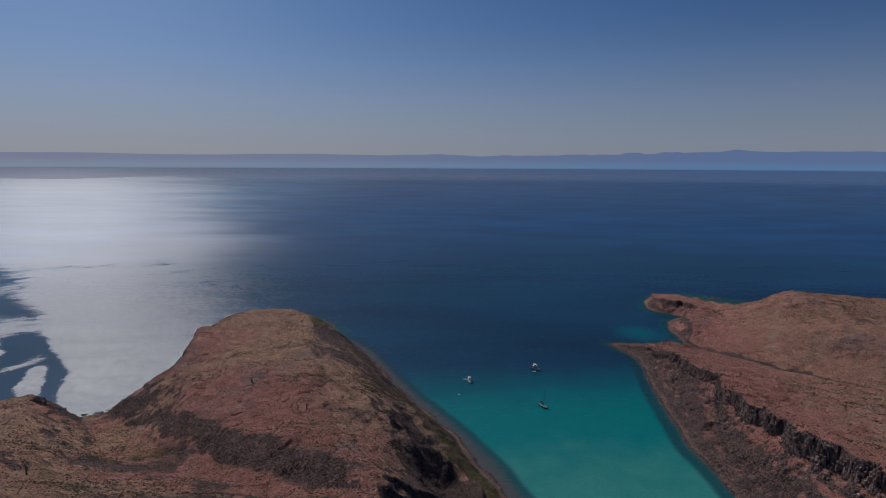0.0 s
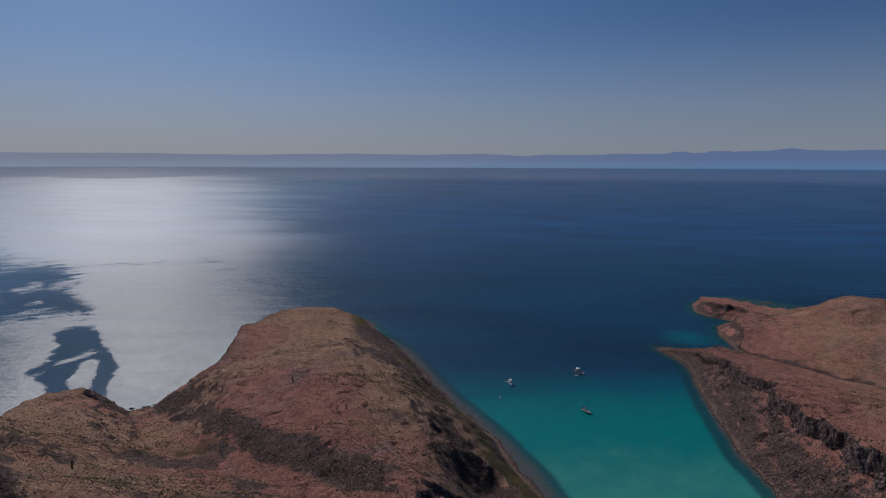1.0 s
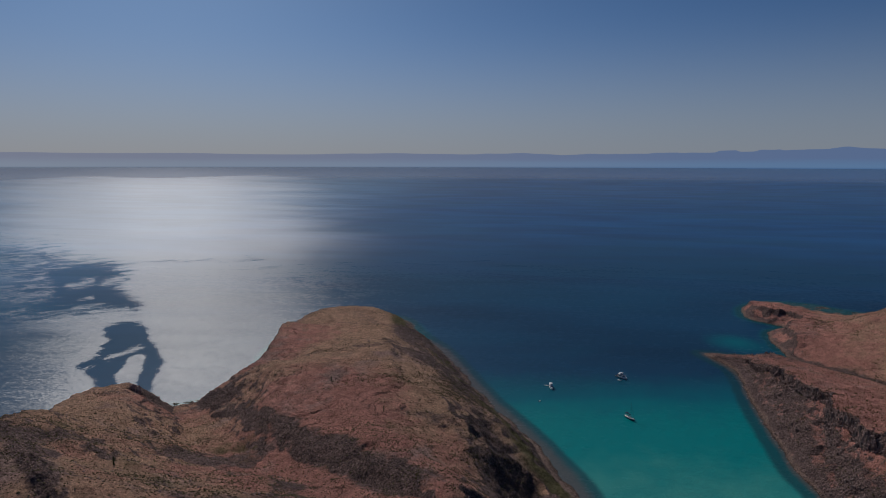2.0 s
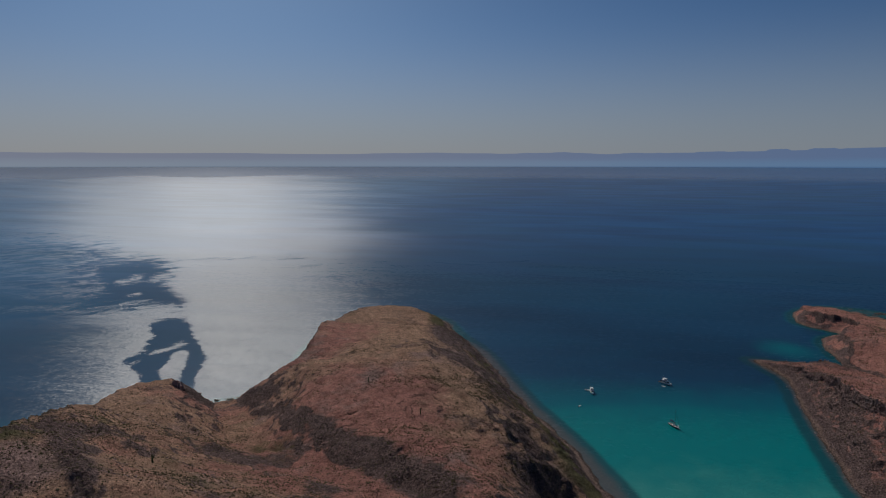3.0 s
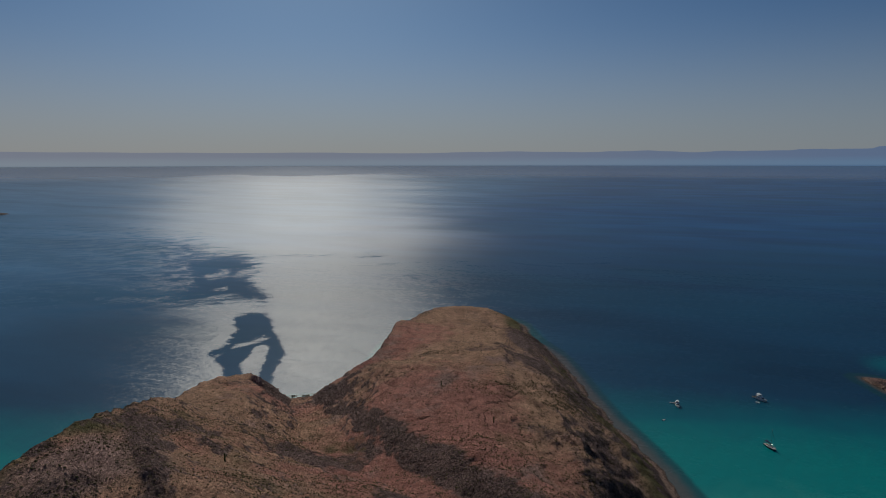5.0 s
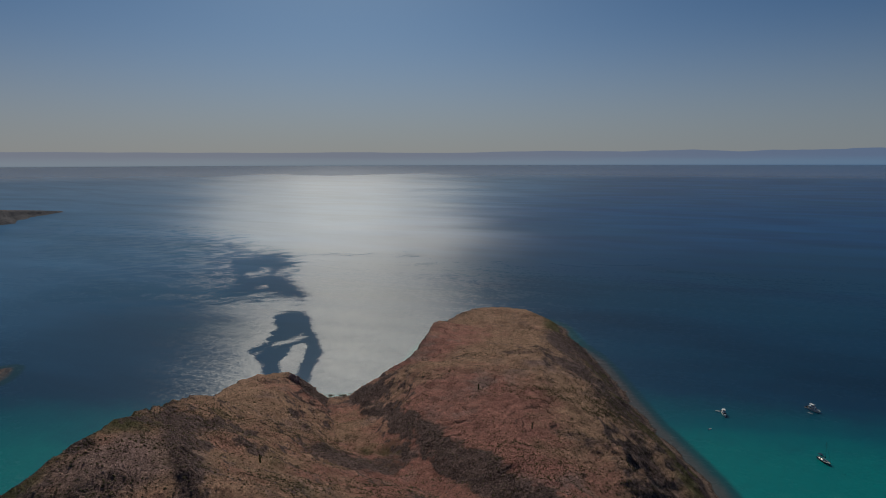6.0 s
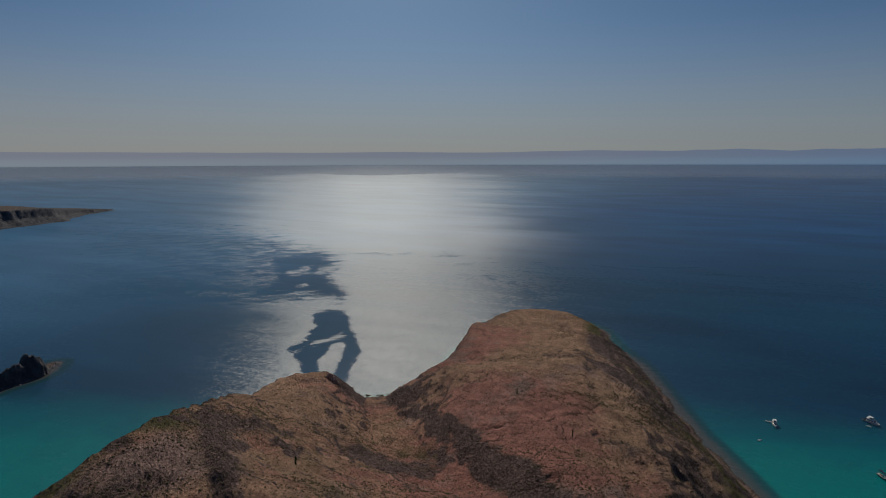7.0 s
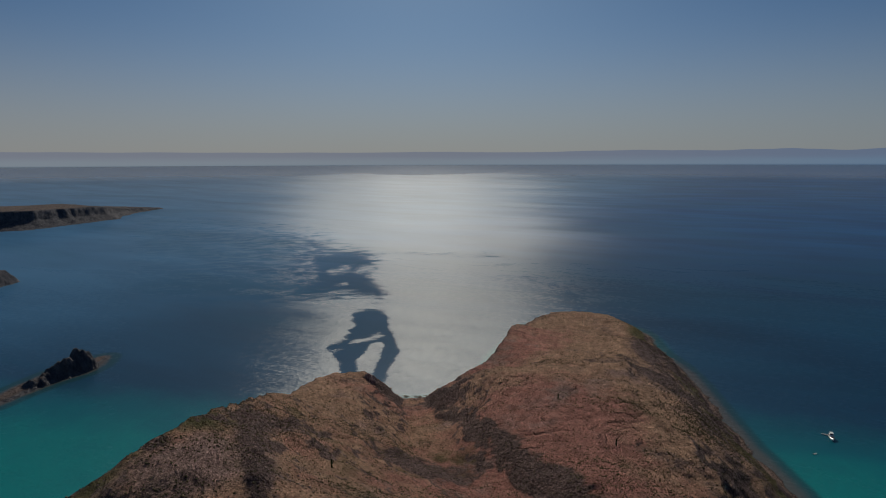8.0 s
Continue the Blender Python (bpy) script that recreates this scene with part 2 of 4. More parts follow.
def bush_material():
    s = Shade("desert_scrub")
    r = add(s.n, s.l, "NewGeometry").outputs["Random Per Island"]
    a = s.mix(r, (0.072, 0.058, 0.034), (0.215, 0.165, 0.094))
    return s.done(s.mix(s.step(s.noise(1.7, 3), 0.35, 0.7), a, (0.130, 0.115, 0.054)), 0.95, s.bump(s.noise(4.0, 4), 0.8, 0.3), specular=0.1)


def boulder_material():
    s = Shade("basalt_boulder")
    r = add(s.n, s.l, "NewGeometry").outputs["Random Per Island"]
    a = s.mix(r, (0.160, 0.118, 0.110), (0.560, 0.390, 0.340))
    return s.done(s.mix(s.noise(0.9, 5, 0.65), (0.15, 0.108, 0.100), a), 0.92, s.bump(s.noise(1.6, 5, 0.7), 0.9, 0.5), specular=0.15)


def far_rock_material():
    s = Shade("shaded_island_rock")
    up = s.step(s.up(), 0.93, 0.99)
    # shade and bluish haze of the cliffs are put into their colour
    cliff = s.mix(s.step(s.noise(0.16, 8, 0.80, s.scaled(1, 1, 0.5)), 0.35, 0.65), (0.045, 0.050, 0.062), (0.150, 0.140, 0.150))
    top = s.mix(s.step(s.noise(0.12, 8, 0.8), 0.35, 0.65), (0.070, 0.056, 0.054), (0.150, 0.115, 0.105))
    return s.done(s.mix(up, cliff, top), 0.95, s.bump(s.noise(0.12, 6, 0.7), 0.8, 6.0), specular=0.1)


def distance_material():
    """Far ridges in haze, a plain glowing backdrop with mist along its foot."""
    s = Shade("hazy_distance")
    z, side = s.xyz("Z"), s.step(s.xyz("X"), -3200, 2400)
    # haze and the paler sunward side are painted into the glow
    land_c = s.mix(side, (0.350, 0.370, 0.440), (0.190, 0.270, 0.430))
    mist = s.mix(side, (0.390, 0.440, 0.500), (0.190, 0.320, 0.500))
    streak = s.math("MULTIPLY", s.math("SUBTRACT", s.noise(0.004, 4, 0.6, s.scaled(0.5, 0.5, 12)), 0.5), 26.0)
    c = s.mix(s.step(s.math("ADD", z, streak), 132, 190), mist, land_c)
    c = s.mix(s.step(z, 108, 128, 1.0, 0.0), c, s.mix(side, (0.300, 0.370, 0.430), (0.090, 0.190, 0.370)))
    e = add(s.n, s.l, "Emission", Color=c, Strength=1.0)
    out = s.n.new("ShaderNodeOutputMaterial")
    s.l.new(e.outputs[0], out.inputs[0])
    return s.m


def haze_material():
    """A glowing shell painted as the milky air low over the sea, thinning upwards."""
    s = Shade("glowing_haze")
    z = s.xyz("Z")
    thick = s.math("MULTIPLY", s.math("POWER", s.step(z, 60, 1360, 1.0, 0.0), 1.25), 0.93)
    # the sunward side glows brighter
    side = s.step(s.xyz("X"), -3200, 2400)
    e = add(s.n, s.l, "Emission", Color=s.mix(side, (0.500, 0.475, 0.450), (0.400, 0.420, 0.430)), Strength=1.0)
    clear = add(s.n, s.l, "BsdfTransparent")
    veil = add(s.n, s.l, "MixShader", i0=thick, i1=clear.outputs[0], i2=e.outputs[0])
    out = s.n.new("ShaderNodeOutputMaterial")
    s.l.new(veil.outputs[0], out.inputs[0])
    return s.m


def plain(name, color, rough=0.6, specular=0.4, metallic=0.0):
    s = Shade(name)
    n = s.noise(3.0, 4)
    return s.done(s.mix(n, tuple(0.8 * v for v in color), color), rough, None, metallic, specular)


GROUND = ground_material()
SEA = sea_material()
FAR_ROCK = far_rock_material()
BUSH, BOULDER, DISTANCE = bush_material(), boulder_material(), distance_material()
WHITE = plain("white_gelcoat", (0.88, 0.88, 0.87), 0.45, 0.4)
DECK = plain("pale_grey_deck", (0.50, 0.50, 0.48), 0.7)
GLASS = plain("dark_window", (0.015, 0.018, 0.022), 0.30, 0.4)
CANVAS = plain("navy_canvas", (0.02, 0.03, 0.07), 0.85, 0.2)
TEAK = plain("weathered_teak", (0.26, 0.17, 0.10), 0.75)
SPAR = plain("grey_spar", (0.10, 0.115, 0.12), 0.6)
STEEL = plain("polished_steel", (0.6, 0.6, 0.6), 0.25, 0.5, 1.0)
SLATE = plain("slate_gelcoat", (0.10, 0.13, 0.18), 0.4, 0.4)
RUBBER = plain("grey_inflatable", (0.78, 0.78, 0.76), 0.6)
BLACK = plain("black_cowling", (0.02, 0.02, 0.022), 0.4)
CACTUS = plain("cactus_skin", (0.06, 0.085, 0.035), 0.8, 0.2)


# ---- numeric noise and plan geometry ----
def lattice(x, y, seed):
    n = (x.astype(np.int64) * 374761393 + y.astype(np.int64) * 668265263 + seed * 974634777) & 0xFFFFFFFF
    n = ((n ^ (n >> 13)) * 1274126177) & 0xFFFFFFFF
    return ((n ^ (n >> 16)) & 0xFFFF) / 65535.0


def value_noise(x, y, size, seed=0):
    x, y = x / size, y / size
    x0, y0 = np.floor(x), np.floor(y)
    u, v = x - x0, y - y0
    u, v = u * u * (3 - 2 * u), v * v * (3 - 2 * v)
    a, b = lattice(x0, y0, seed), lattice(x0 + 1, y0, seed)
    c, d = lattice(x0, y0 + 1, seed), lattice(x0 + 1, y0 + 1, seed)
    return (a + (b - a) * u) * (1 - v) + (c + (d - c) * u) * v - 0.5


def fbm(x, y, size, octaves=4, seed=0, gain=0.5):
    z, amp = np.zeros_like(x), 1.0
    for k in range(octaves):
        ca, sa = math.cos(k * 1.1), math.sin(k * 1.1)
        z += amp * value_noise(x * ca - y * sa, x * sa + y * ca, size / 2 ** k, seed + k)
        amp *= gain
    return z


def rounded(points, closed=True, n=5):
    """A smooth curve through the corners of a plan."""
    p, out = [np.array(q, float) for q in points], []
    last = len(p) if closed else len(p) - 1
    for i in range(last):
        if closed: a, b, c, d = p[i - 1], p[i], p[(i + 1) % len(p)], p[(i + 2) % len(p)]
        else: a, b, c, d = p[max(i - 1, 0)], p[i], p[i + 1], p[min(i + 2, len(p) - 1)]
        for k in range(n):
            t = k / n
            out.append(0.5 * (2 * b + (c - a) * t + (2 * a - 5 * b + 4 * c - d) * t * t + (3 * b - a - 3 * c + d) * t ** 3))
    if not closed: out.append(p[-1])
    return np.array(out)


def to_line(x, y, line, closed):
    """The distance of points from a line, and how far along it (0 to 1) the nearest place lies."""
    best, along = np.full(x.shape, 1e9), np.zeros(x.shape)
    m = len(line) if closed else len(line) - 1
    for i in range(m):
        ax, ay = line[i][:2]
        bx, by = line[(i + 1) % len(line)][:2]
        dx, dy = bx - ax, by - ay
        t = np.clip(((x - ax) * dx + (y - ay) * dy) / (dx * dx + dy * dy + 1e-9), 0, 1)
        d = np.hypot(x - ax - t * dx, y - ay - t * dy)
        near = d < best
        best, along = np.where(near, d, best), np.where(near, (i + t) / m, along)
    return best, along


def inside(x, y, line):
    hit = np.zeros(x.shape, bool)
    for i in range(len(line)):
        (ax, ay), (bx, by) = line[i - 1][:2], line[i][:2]
        cross = (ay > y) != (by > y)
        hit ^= cross & (x < (bx - ax) * (y - ay) / (by - ay + 1e-12) + ax)
    return hit


def shore_distance(x, y, coast):
    d, _ = to_line(x, y, coast, True)
    return np.where(inside(x, y, coast), d, -d)


def smooth01(v, lo, hi):
    t = np.clip((v - lo) / (hi - lo), 0, 1)
    return t * t * (3 - 2 * t)


def soft_min(a, b, k):
    h = np.clip(0.5 + 0.5 * (b - a) / k, 0, 1)
    return b + (a - b) * h - k * h * (1 - h)


def relief(x, y, seed):
    """Rough ground: lumps, small ledges and shallow runnels."""
    lumps = 1.5 * fbm(x, y, 8, 5, seed, 0.62)
    ledge = np.abs(fbm(x, y, 30, 4, seed + 40)) - 0.12
    runnel = np.minimum(np.abs(fbm(x * 0.8 + y * 0.3, y - x * 0.2, 22, 4, seed + 50)) * 6, 0.6) - 0.6
    return lumps + 2.4 * ledge * np.clip(0.5 + fbm(x, y, 80, 2, seed + 60), 0, 1) + 0.5 * runnel


def lift(x, y):
    """The far water rises gently to the horizon line."""
    return 114.7 * (np.clip(np.hypot(x, y) - 1100, 0, 3400) / 3400) ** 2.6


def blend(x, y, forms):
    """Heights that pass smoothly from one landform (x, y, height, reach) to the next."""
    top, low = np.zeros_like(x), np.full_like(x, 1e-12)
    for fx, fy, fz, r in forms:
        w = np.exp(-((x - fx) ** 2 + (y - fy) ** 2) / (2 * r * r))
        top += w * fz
        low += w
    return top / low


# ---- the plan of the land ----
WEST_COAST = rounded([(-112, 575), (-90, 535), (-66, 490), (-45, 440), (-24, 390), (-4, 350), (18, 302), (31, 262), (44, 215),
                      (54, 170), (66, 138), (66, 60), (40, -60), (-120, -90), (-195, -20), (-208, 60), (-222, 120), (-230, 165), (-238, 205),
                      (-252, 255), (-258, 300), (-243, 334), (-224, 349), (-206, 353), (-189, 366), (-183, 392), (-189, 420),
                      (-199, 450), (-203, 500), (-207, 548), (-196, 586), (-158, 603)])
WEST_FORMS = [(-130, 120, 82, 24), (-160, 150, 85, 20), (-170, 200, 63, 22), (-200, 245, 38, 20), (-224, 280, 31, 18), (-212, 306, 24, 14),
              (-122, 180, 58, 18), (-90, 165, 63, 22), (-60, 110, 73, 40), (-30, 180, 51, 22), (-55, 215, 51, 18), (-78, 240, 41, 18),
              (-110, 262, 38, 18), (-20, 235, 34, 22), (-30, 290, 39, 22), (-90, 310, 42, 24), (-145, 325, 38, 18), (-55, 345, 37, 22),
              (-110, 380, 35, 28), (-165, 372, 15, 20), (-180, 435, 25, 22), (-85, 440, 29, 24), (-135, 460, 19, 28), (-185, 535, 7, 24),
              (-130, 545, 7, 24), (40, 40, 40, 60), (-200, 20, 16, 50)]
VALLEY = rounded([(-206, 350), (-188, 322), (-161, 285), (-135, 256), (-106, 232), (-78, 212), (-54, 194), (-30, 172)], False)
EAST_COAST = rounded([(120, 128), (134, 200), (136, 263), (136, 282), (134, 312), (138, 352), (145, 410), (153, 459), (146, 490), (141, 509),
                      (169, 503), (200, 492), (206, 504), (208, 540), (217, 577), (238, 598), (220, 622), (216, 642), (230, 680),
                      (262, 708), (300, 702), (335, 668), (380, 640), (450, 622), (560, 600), (650, 540), (660, 360), (600, 120), (400, 20), (200, 30)])
EAST_FORMS = [(150, 500, 1, 18), (160, 465, 8, 18), (160, 410, 20, 20), (160, 350, 24, 20), (166, 300, 27, 20), (180, 250, 31, 22),
              (200, 200, 34, 30), (205, 470, 7, 18), (215, 420, 11, 18), (235, 370, 15, 20), (262, 335, 19, 25), (195, 380, 18, 16),
              (205, 330, 23, 18), (230, 280, 27, 24), (225, 545, 10, 20), (250, 500, 17, 24), (245, 610, 13, 20), (262, 650, 10, 22),
              (300, 680, 0, 28), (290, 590, 8, 22), (320, 555, 36, 26), (300, 480, 26, 28), (380, 540, 31, 36), (360, 440, 32, 40),
              (330, 380, 27, 30), (450, 520, 16, 60), (450, 380, 38, 70), (350, 250, 34, 60)]

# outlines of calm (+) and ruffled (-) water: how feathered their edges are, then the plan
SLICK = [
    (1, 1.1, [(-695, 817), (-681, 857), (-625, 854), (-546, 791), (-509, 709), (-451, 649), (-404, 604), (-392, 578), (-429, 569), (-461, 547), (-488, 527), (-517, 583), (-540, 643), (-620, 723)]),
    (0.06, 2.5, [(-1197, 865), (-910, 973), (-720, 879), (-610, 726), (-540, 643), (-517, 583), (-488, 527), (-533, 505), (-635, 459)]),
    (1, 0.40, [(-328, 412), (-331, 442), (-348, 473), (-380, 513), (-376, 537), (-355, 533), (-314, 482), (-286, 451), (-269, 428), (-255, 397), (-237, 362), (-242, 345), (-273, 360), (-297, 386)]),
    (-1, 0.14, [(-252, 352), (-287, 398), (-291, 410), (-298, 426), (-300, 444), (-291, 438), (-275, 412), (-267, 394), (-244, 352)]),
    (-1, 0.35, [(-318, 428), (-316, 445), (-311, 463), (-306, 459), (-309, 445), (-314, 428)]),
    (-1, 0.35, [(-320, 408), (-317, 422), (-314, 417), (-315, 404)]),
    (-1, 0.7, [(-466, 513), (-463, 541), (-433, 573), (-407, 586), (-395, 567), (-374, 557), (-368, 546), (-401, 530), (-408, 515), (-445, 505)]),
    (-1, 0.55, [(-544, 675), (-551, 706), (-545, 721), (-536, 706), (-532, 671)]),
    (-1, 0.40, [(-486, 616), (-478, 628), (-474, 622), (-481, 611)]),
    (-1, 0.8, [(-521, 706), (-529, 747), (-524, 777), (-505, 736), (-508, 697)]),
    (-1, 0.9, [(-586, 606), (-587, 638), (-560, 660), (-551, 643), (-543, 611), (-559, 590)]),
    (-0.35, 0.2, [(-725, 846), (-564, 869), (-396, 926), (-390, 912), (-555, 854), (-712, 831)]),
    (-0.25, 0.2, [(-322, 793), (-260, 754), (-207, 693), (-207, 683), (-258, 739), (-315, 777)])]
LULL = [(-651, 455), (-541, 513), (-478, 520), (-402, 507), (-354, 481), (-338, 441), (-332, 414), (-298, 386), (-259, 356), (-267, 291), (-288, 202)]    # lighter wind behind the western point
ISLET_COAST = rounded([(-424, 205), (-432, 236), (-437, 258), (-438, 280), (-446, 297), (-462, 311), (-463, 290), (-461, 268), (-452, 242), (-436, 212)])
FAR_COAST = rounded([(-1701, 1274), (-1630, 1130), (-1535, 1033), (-1512, 1003), (-1490, 900), (-1455, 790), (-1490, 690), (-1560, 600), (-1720, 640),
                     (-1760, 860), (-1750, 1060), (-1730, 1170)])
POINT_COAST = rounded([(-846, 440), (-828, 412), (-812, 392), (-830, 330), (-900, 330), (-905, 420), (-866, 432)])

RIB = [(-154, 169), (-142, 157), (-131, 146), (-116, 135), (-106, 127), (-94, 116)]      # a spine of bare rock down the nearer hill
GULLY = rounded([(204, 498), (226, 452), (246, 405), (275, 365), (320, 335), (380, 310)], False)


def west_height(x, y):
    d = shore_distance(x, y, WEST_COAST) + 5 * fbm(x, y, 34, 4, 3) + 2.5 * value_noise(x, y, 5, 8)
    base = blend(x, y, WEST_FORMS)
    v, along = to_line(x, y, VALLEY, False)
    v = np.maximum(v + 6 * fbm(x, y, 22, 3, 5) - 7, 0)
    north = smooth01((x + 206) * 0.71 + (y - 350) * 0.70, -10, 10)   # the side of the main hill
    floor = np.interp(along, (0, 0.12, 0.3, 0.5, 0.7, 0.85, 1.0), (1.0, 6.0, 19.0, 29.0, 36.0, 42.0, 50.0))
    flank = (0.9 - 0.4 * smooth01(along, 0.15, 0.45)) * (1 - north) + 0.68 * north
    base = soft_min(base, floor + flank * v, 4.0)
    base += 3.5 * fbm(x, y, 60, 5, 11) + relief(x, y, 12)
    spine = np.exp(-((to_line(x, y, RIB, False)[0] + 3 * fbm(x, y, 9, 3, 14)) / 2.6) ** 2)
    base += spine * (1.1 + 3.0 * np.maximum(fbm(x, y, 6, 4, 15), -0.2))
    lagoon = smooth01(x - np.interp(y, (150, 300, 400, 560), (-90, -95, -118, -150)), -40, 40)      # the side of the bay
    open_west = smooth01(y, 352, 372) * (1 - lagoon)
    crag = 3.5 * value_noise(x, y, 4, 61) + 5 * fbm(x, y, 16, 3, 62)
    talus = (0.75 + 0.7 * open_west) * np.maximum(d, 0) + 0.08 * np.clip(d, 0, 9)
    steep = talus + np.maximum(talus + 0.5 * crag - 0.6 * base, 0) * 2.6
    high = np.maximum(base, 4)
    slope = high * (1 - np.exp(-(np.maximum(d - 4, 0) / (0.8 * high)) ** 1.2)) + 0.22 * np.clip(d, 0, 8)
    hollow = np.exp(-((x - 7) / 19) ** 2 - ((y - 236) / 34) ** 2)           # a hollow cut into the cliff over the bay
    ribs = np.abs(fbm(x * 0.94 + y * 0.33, y * 0.4, 9, 3, 63))
    base = base * (1 - 0.60 * hollow) - 4.0 * ribs * smooth01(hollow, 0.15, 0.6)
    scarp = 0.36 * np.maximum(d - 3, 0) + 0.22 * np.clip(d, 0, 8)
    scarp = scarp + np.maximum(scarp + 0.3 * crag - 0.33 * base, 0) * 2.8
    slope = scarp + (slope - scarp) * smooth01(y, 258, 315)
    cliff = steep * (1 - lagoon) + slope * lagoon
    z = np.where(d > 0, soft_min(base, cliff, 2.0), 0.25 * d)
    return z, d


def east_height(x, y):
    d = shore_distance(x, y, EAST_COAST) + 4 * fbm(x, y, 30, 4, 23) + 1.5 * value_noise(x, y, 5, 28)
    base = blend(x, y, EAST_FORMS) + 3.0 * fbm(x, y, 60, 5, 31) + relief(x, y, 32)
    g, along = to_line(x, y, GULLY, False)
    base = soft_min(base, np.interp(along, (0, 1), (0.5, 19)) + 0.45 * np.maximum(g + 3 * fbm(x, y, 15, 3, 66) - 2, 0), 2.0)
    columns = 1.3 * value_noise(x, y, 1.9, 63) + 0.9 * value_noise(x, y, 4.5, 67) + 5 * fbm(x, y, 19, 3, 64)
    talus = 0.66 * np.maximum(d - 0.5, 0) + 0.15 * np.clip(d, 0, 6) + (2.6 * fbm(x, y, 6, 4, 65) + 3.0 * fbm(x, y, 15, 3, 68)) * smooth01(d, 3, 12)
    cliff = talus + np.maximum(talus + 0.5 * columns - 0.70 * base, 0) * 4.0
    return np.where(d > 0, soft_min(base, cliff, 1.2), 0.25 * d), d


def sheet(name, x, y, z, keep, mat, attrs=()):
    """A mesh over a grid of places, of the cells that are kept."""
    ny, nx = x.shape
    idx = np.arange(nx * ny).reshape(ny, nx)
    quads = np.stack([idx[:-1, :-1], idx[:-1, 1:], idx[1:, 1:], idx[1:, :-1]], -1)[keep].reshape(-1, 4)
    used, back = np.unique(quads, return_inverse=True)
    co = np.stack([x.ravel(), y.ravel(), z.ravel()], 1)[used]
    me = bpy.data.meshes.new(name)
    me.vertices.add(len(co)); me.vertices.foreach_set("co", co.ravel())
    me.loops.add(len(quads) * 4); me.loops.foreach_set("vertex_index", back.ravel().astype(np.int32))
    me.polygons.add(len(quads)); me.polygons.foreach_set("loop_start", np.arange(0, len(quads) * 4, 4, dtype=np.int32))
    me.update(calc_edges=True)
    me.polygons.foreach_set("use_smooth", np.ones(len(quads), bool))
    for key, val in attrs:
        a = me.attributes.new(key, "FLOAT", "POINT")
        a.data.foreach_set("value", val.ravel()[used].astype(np.float32))
    me.materials.append(mat)
    return new(name, me)


def land(name, heights, x0, x1, y0, y1, cell, mat, tint, label, finer=None):
    ax, ay = np.arange(x0, x1, cell), np.arange(y0, y1, cell)
    if finer:                                                        # closer cells along a cliff
        fx0, fx1, fy0, fy1, c = finer
        ax = np.concatenate([ax[ax < fx0], np.arange(fx0, fx1, c), ax[ax >= fx1]])
        ay = np.concatenate([ay[ay < fy0], np.arange(fy0, fy1, c), ay[ay >= fy1]])
    gx, gy = np.meshgrid(ax, ay)
    z, d = heights(gx, gy)
    w = np.where(d > 0, 1.0, z)
    keep = np.maximum.reduce([w[:-1, :-1], w[1:, :-1], w[:-1, 1:], w[1:, 1:]]) > (-2.5 if cell < 4 else 0.5)
    sy, sx = np.gradient(z, ay, ax)
    tints = dict(tint(gx, gy, z, d))
    rock = np.clip(smooth01(np.hypot(sx, sy), 0.45, 1.15) + tints.pop("scree"), 0, 1.3)
    ob = sheet(name, gx, gy, z, keep, mat, [*tints.items(), ("rock", rock)])
    return tagged(ob, label, "headland", kind="structure")


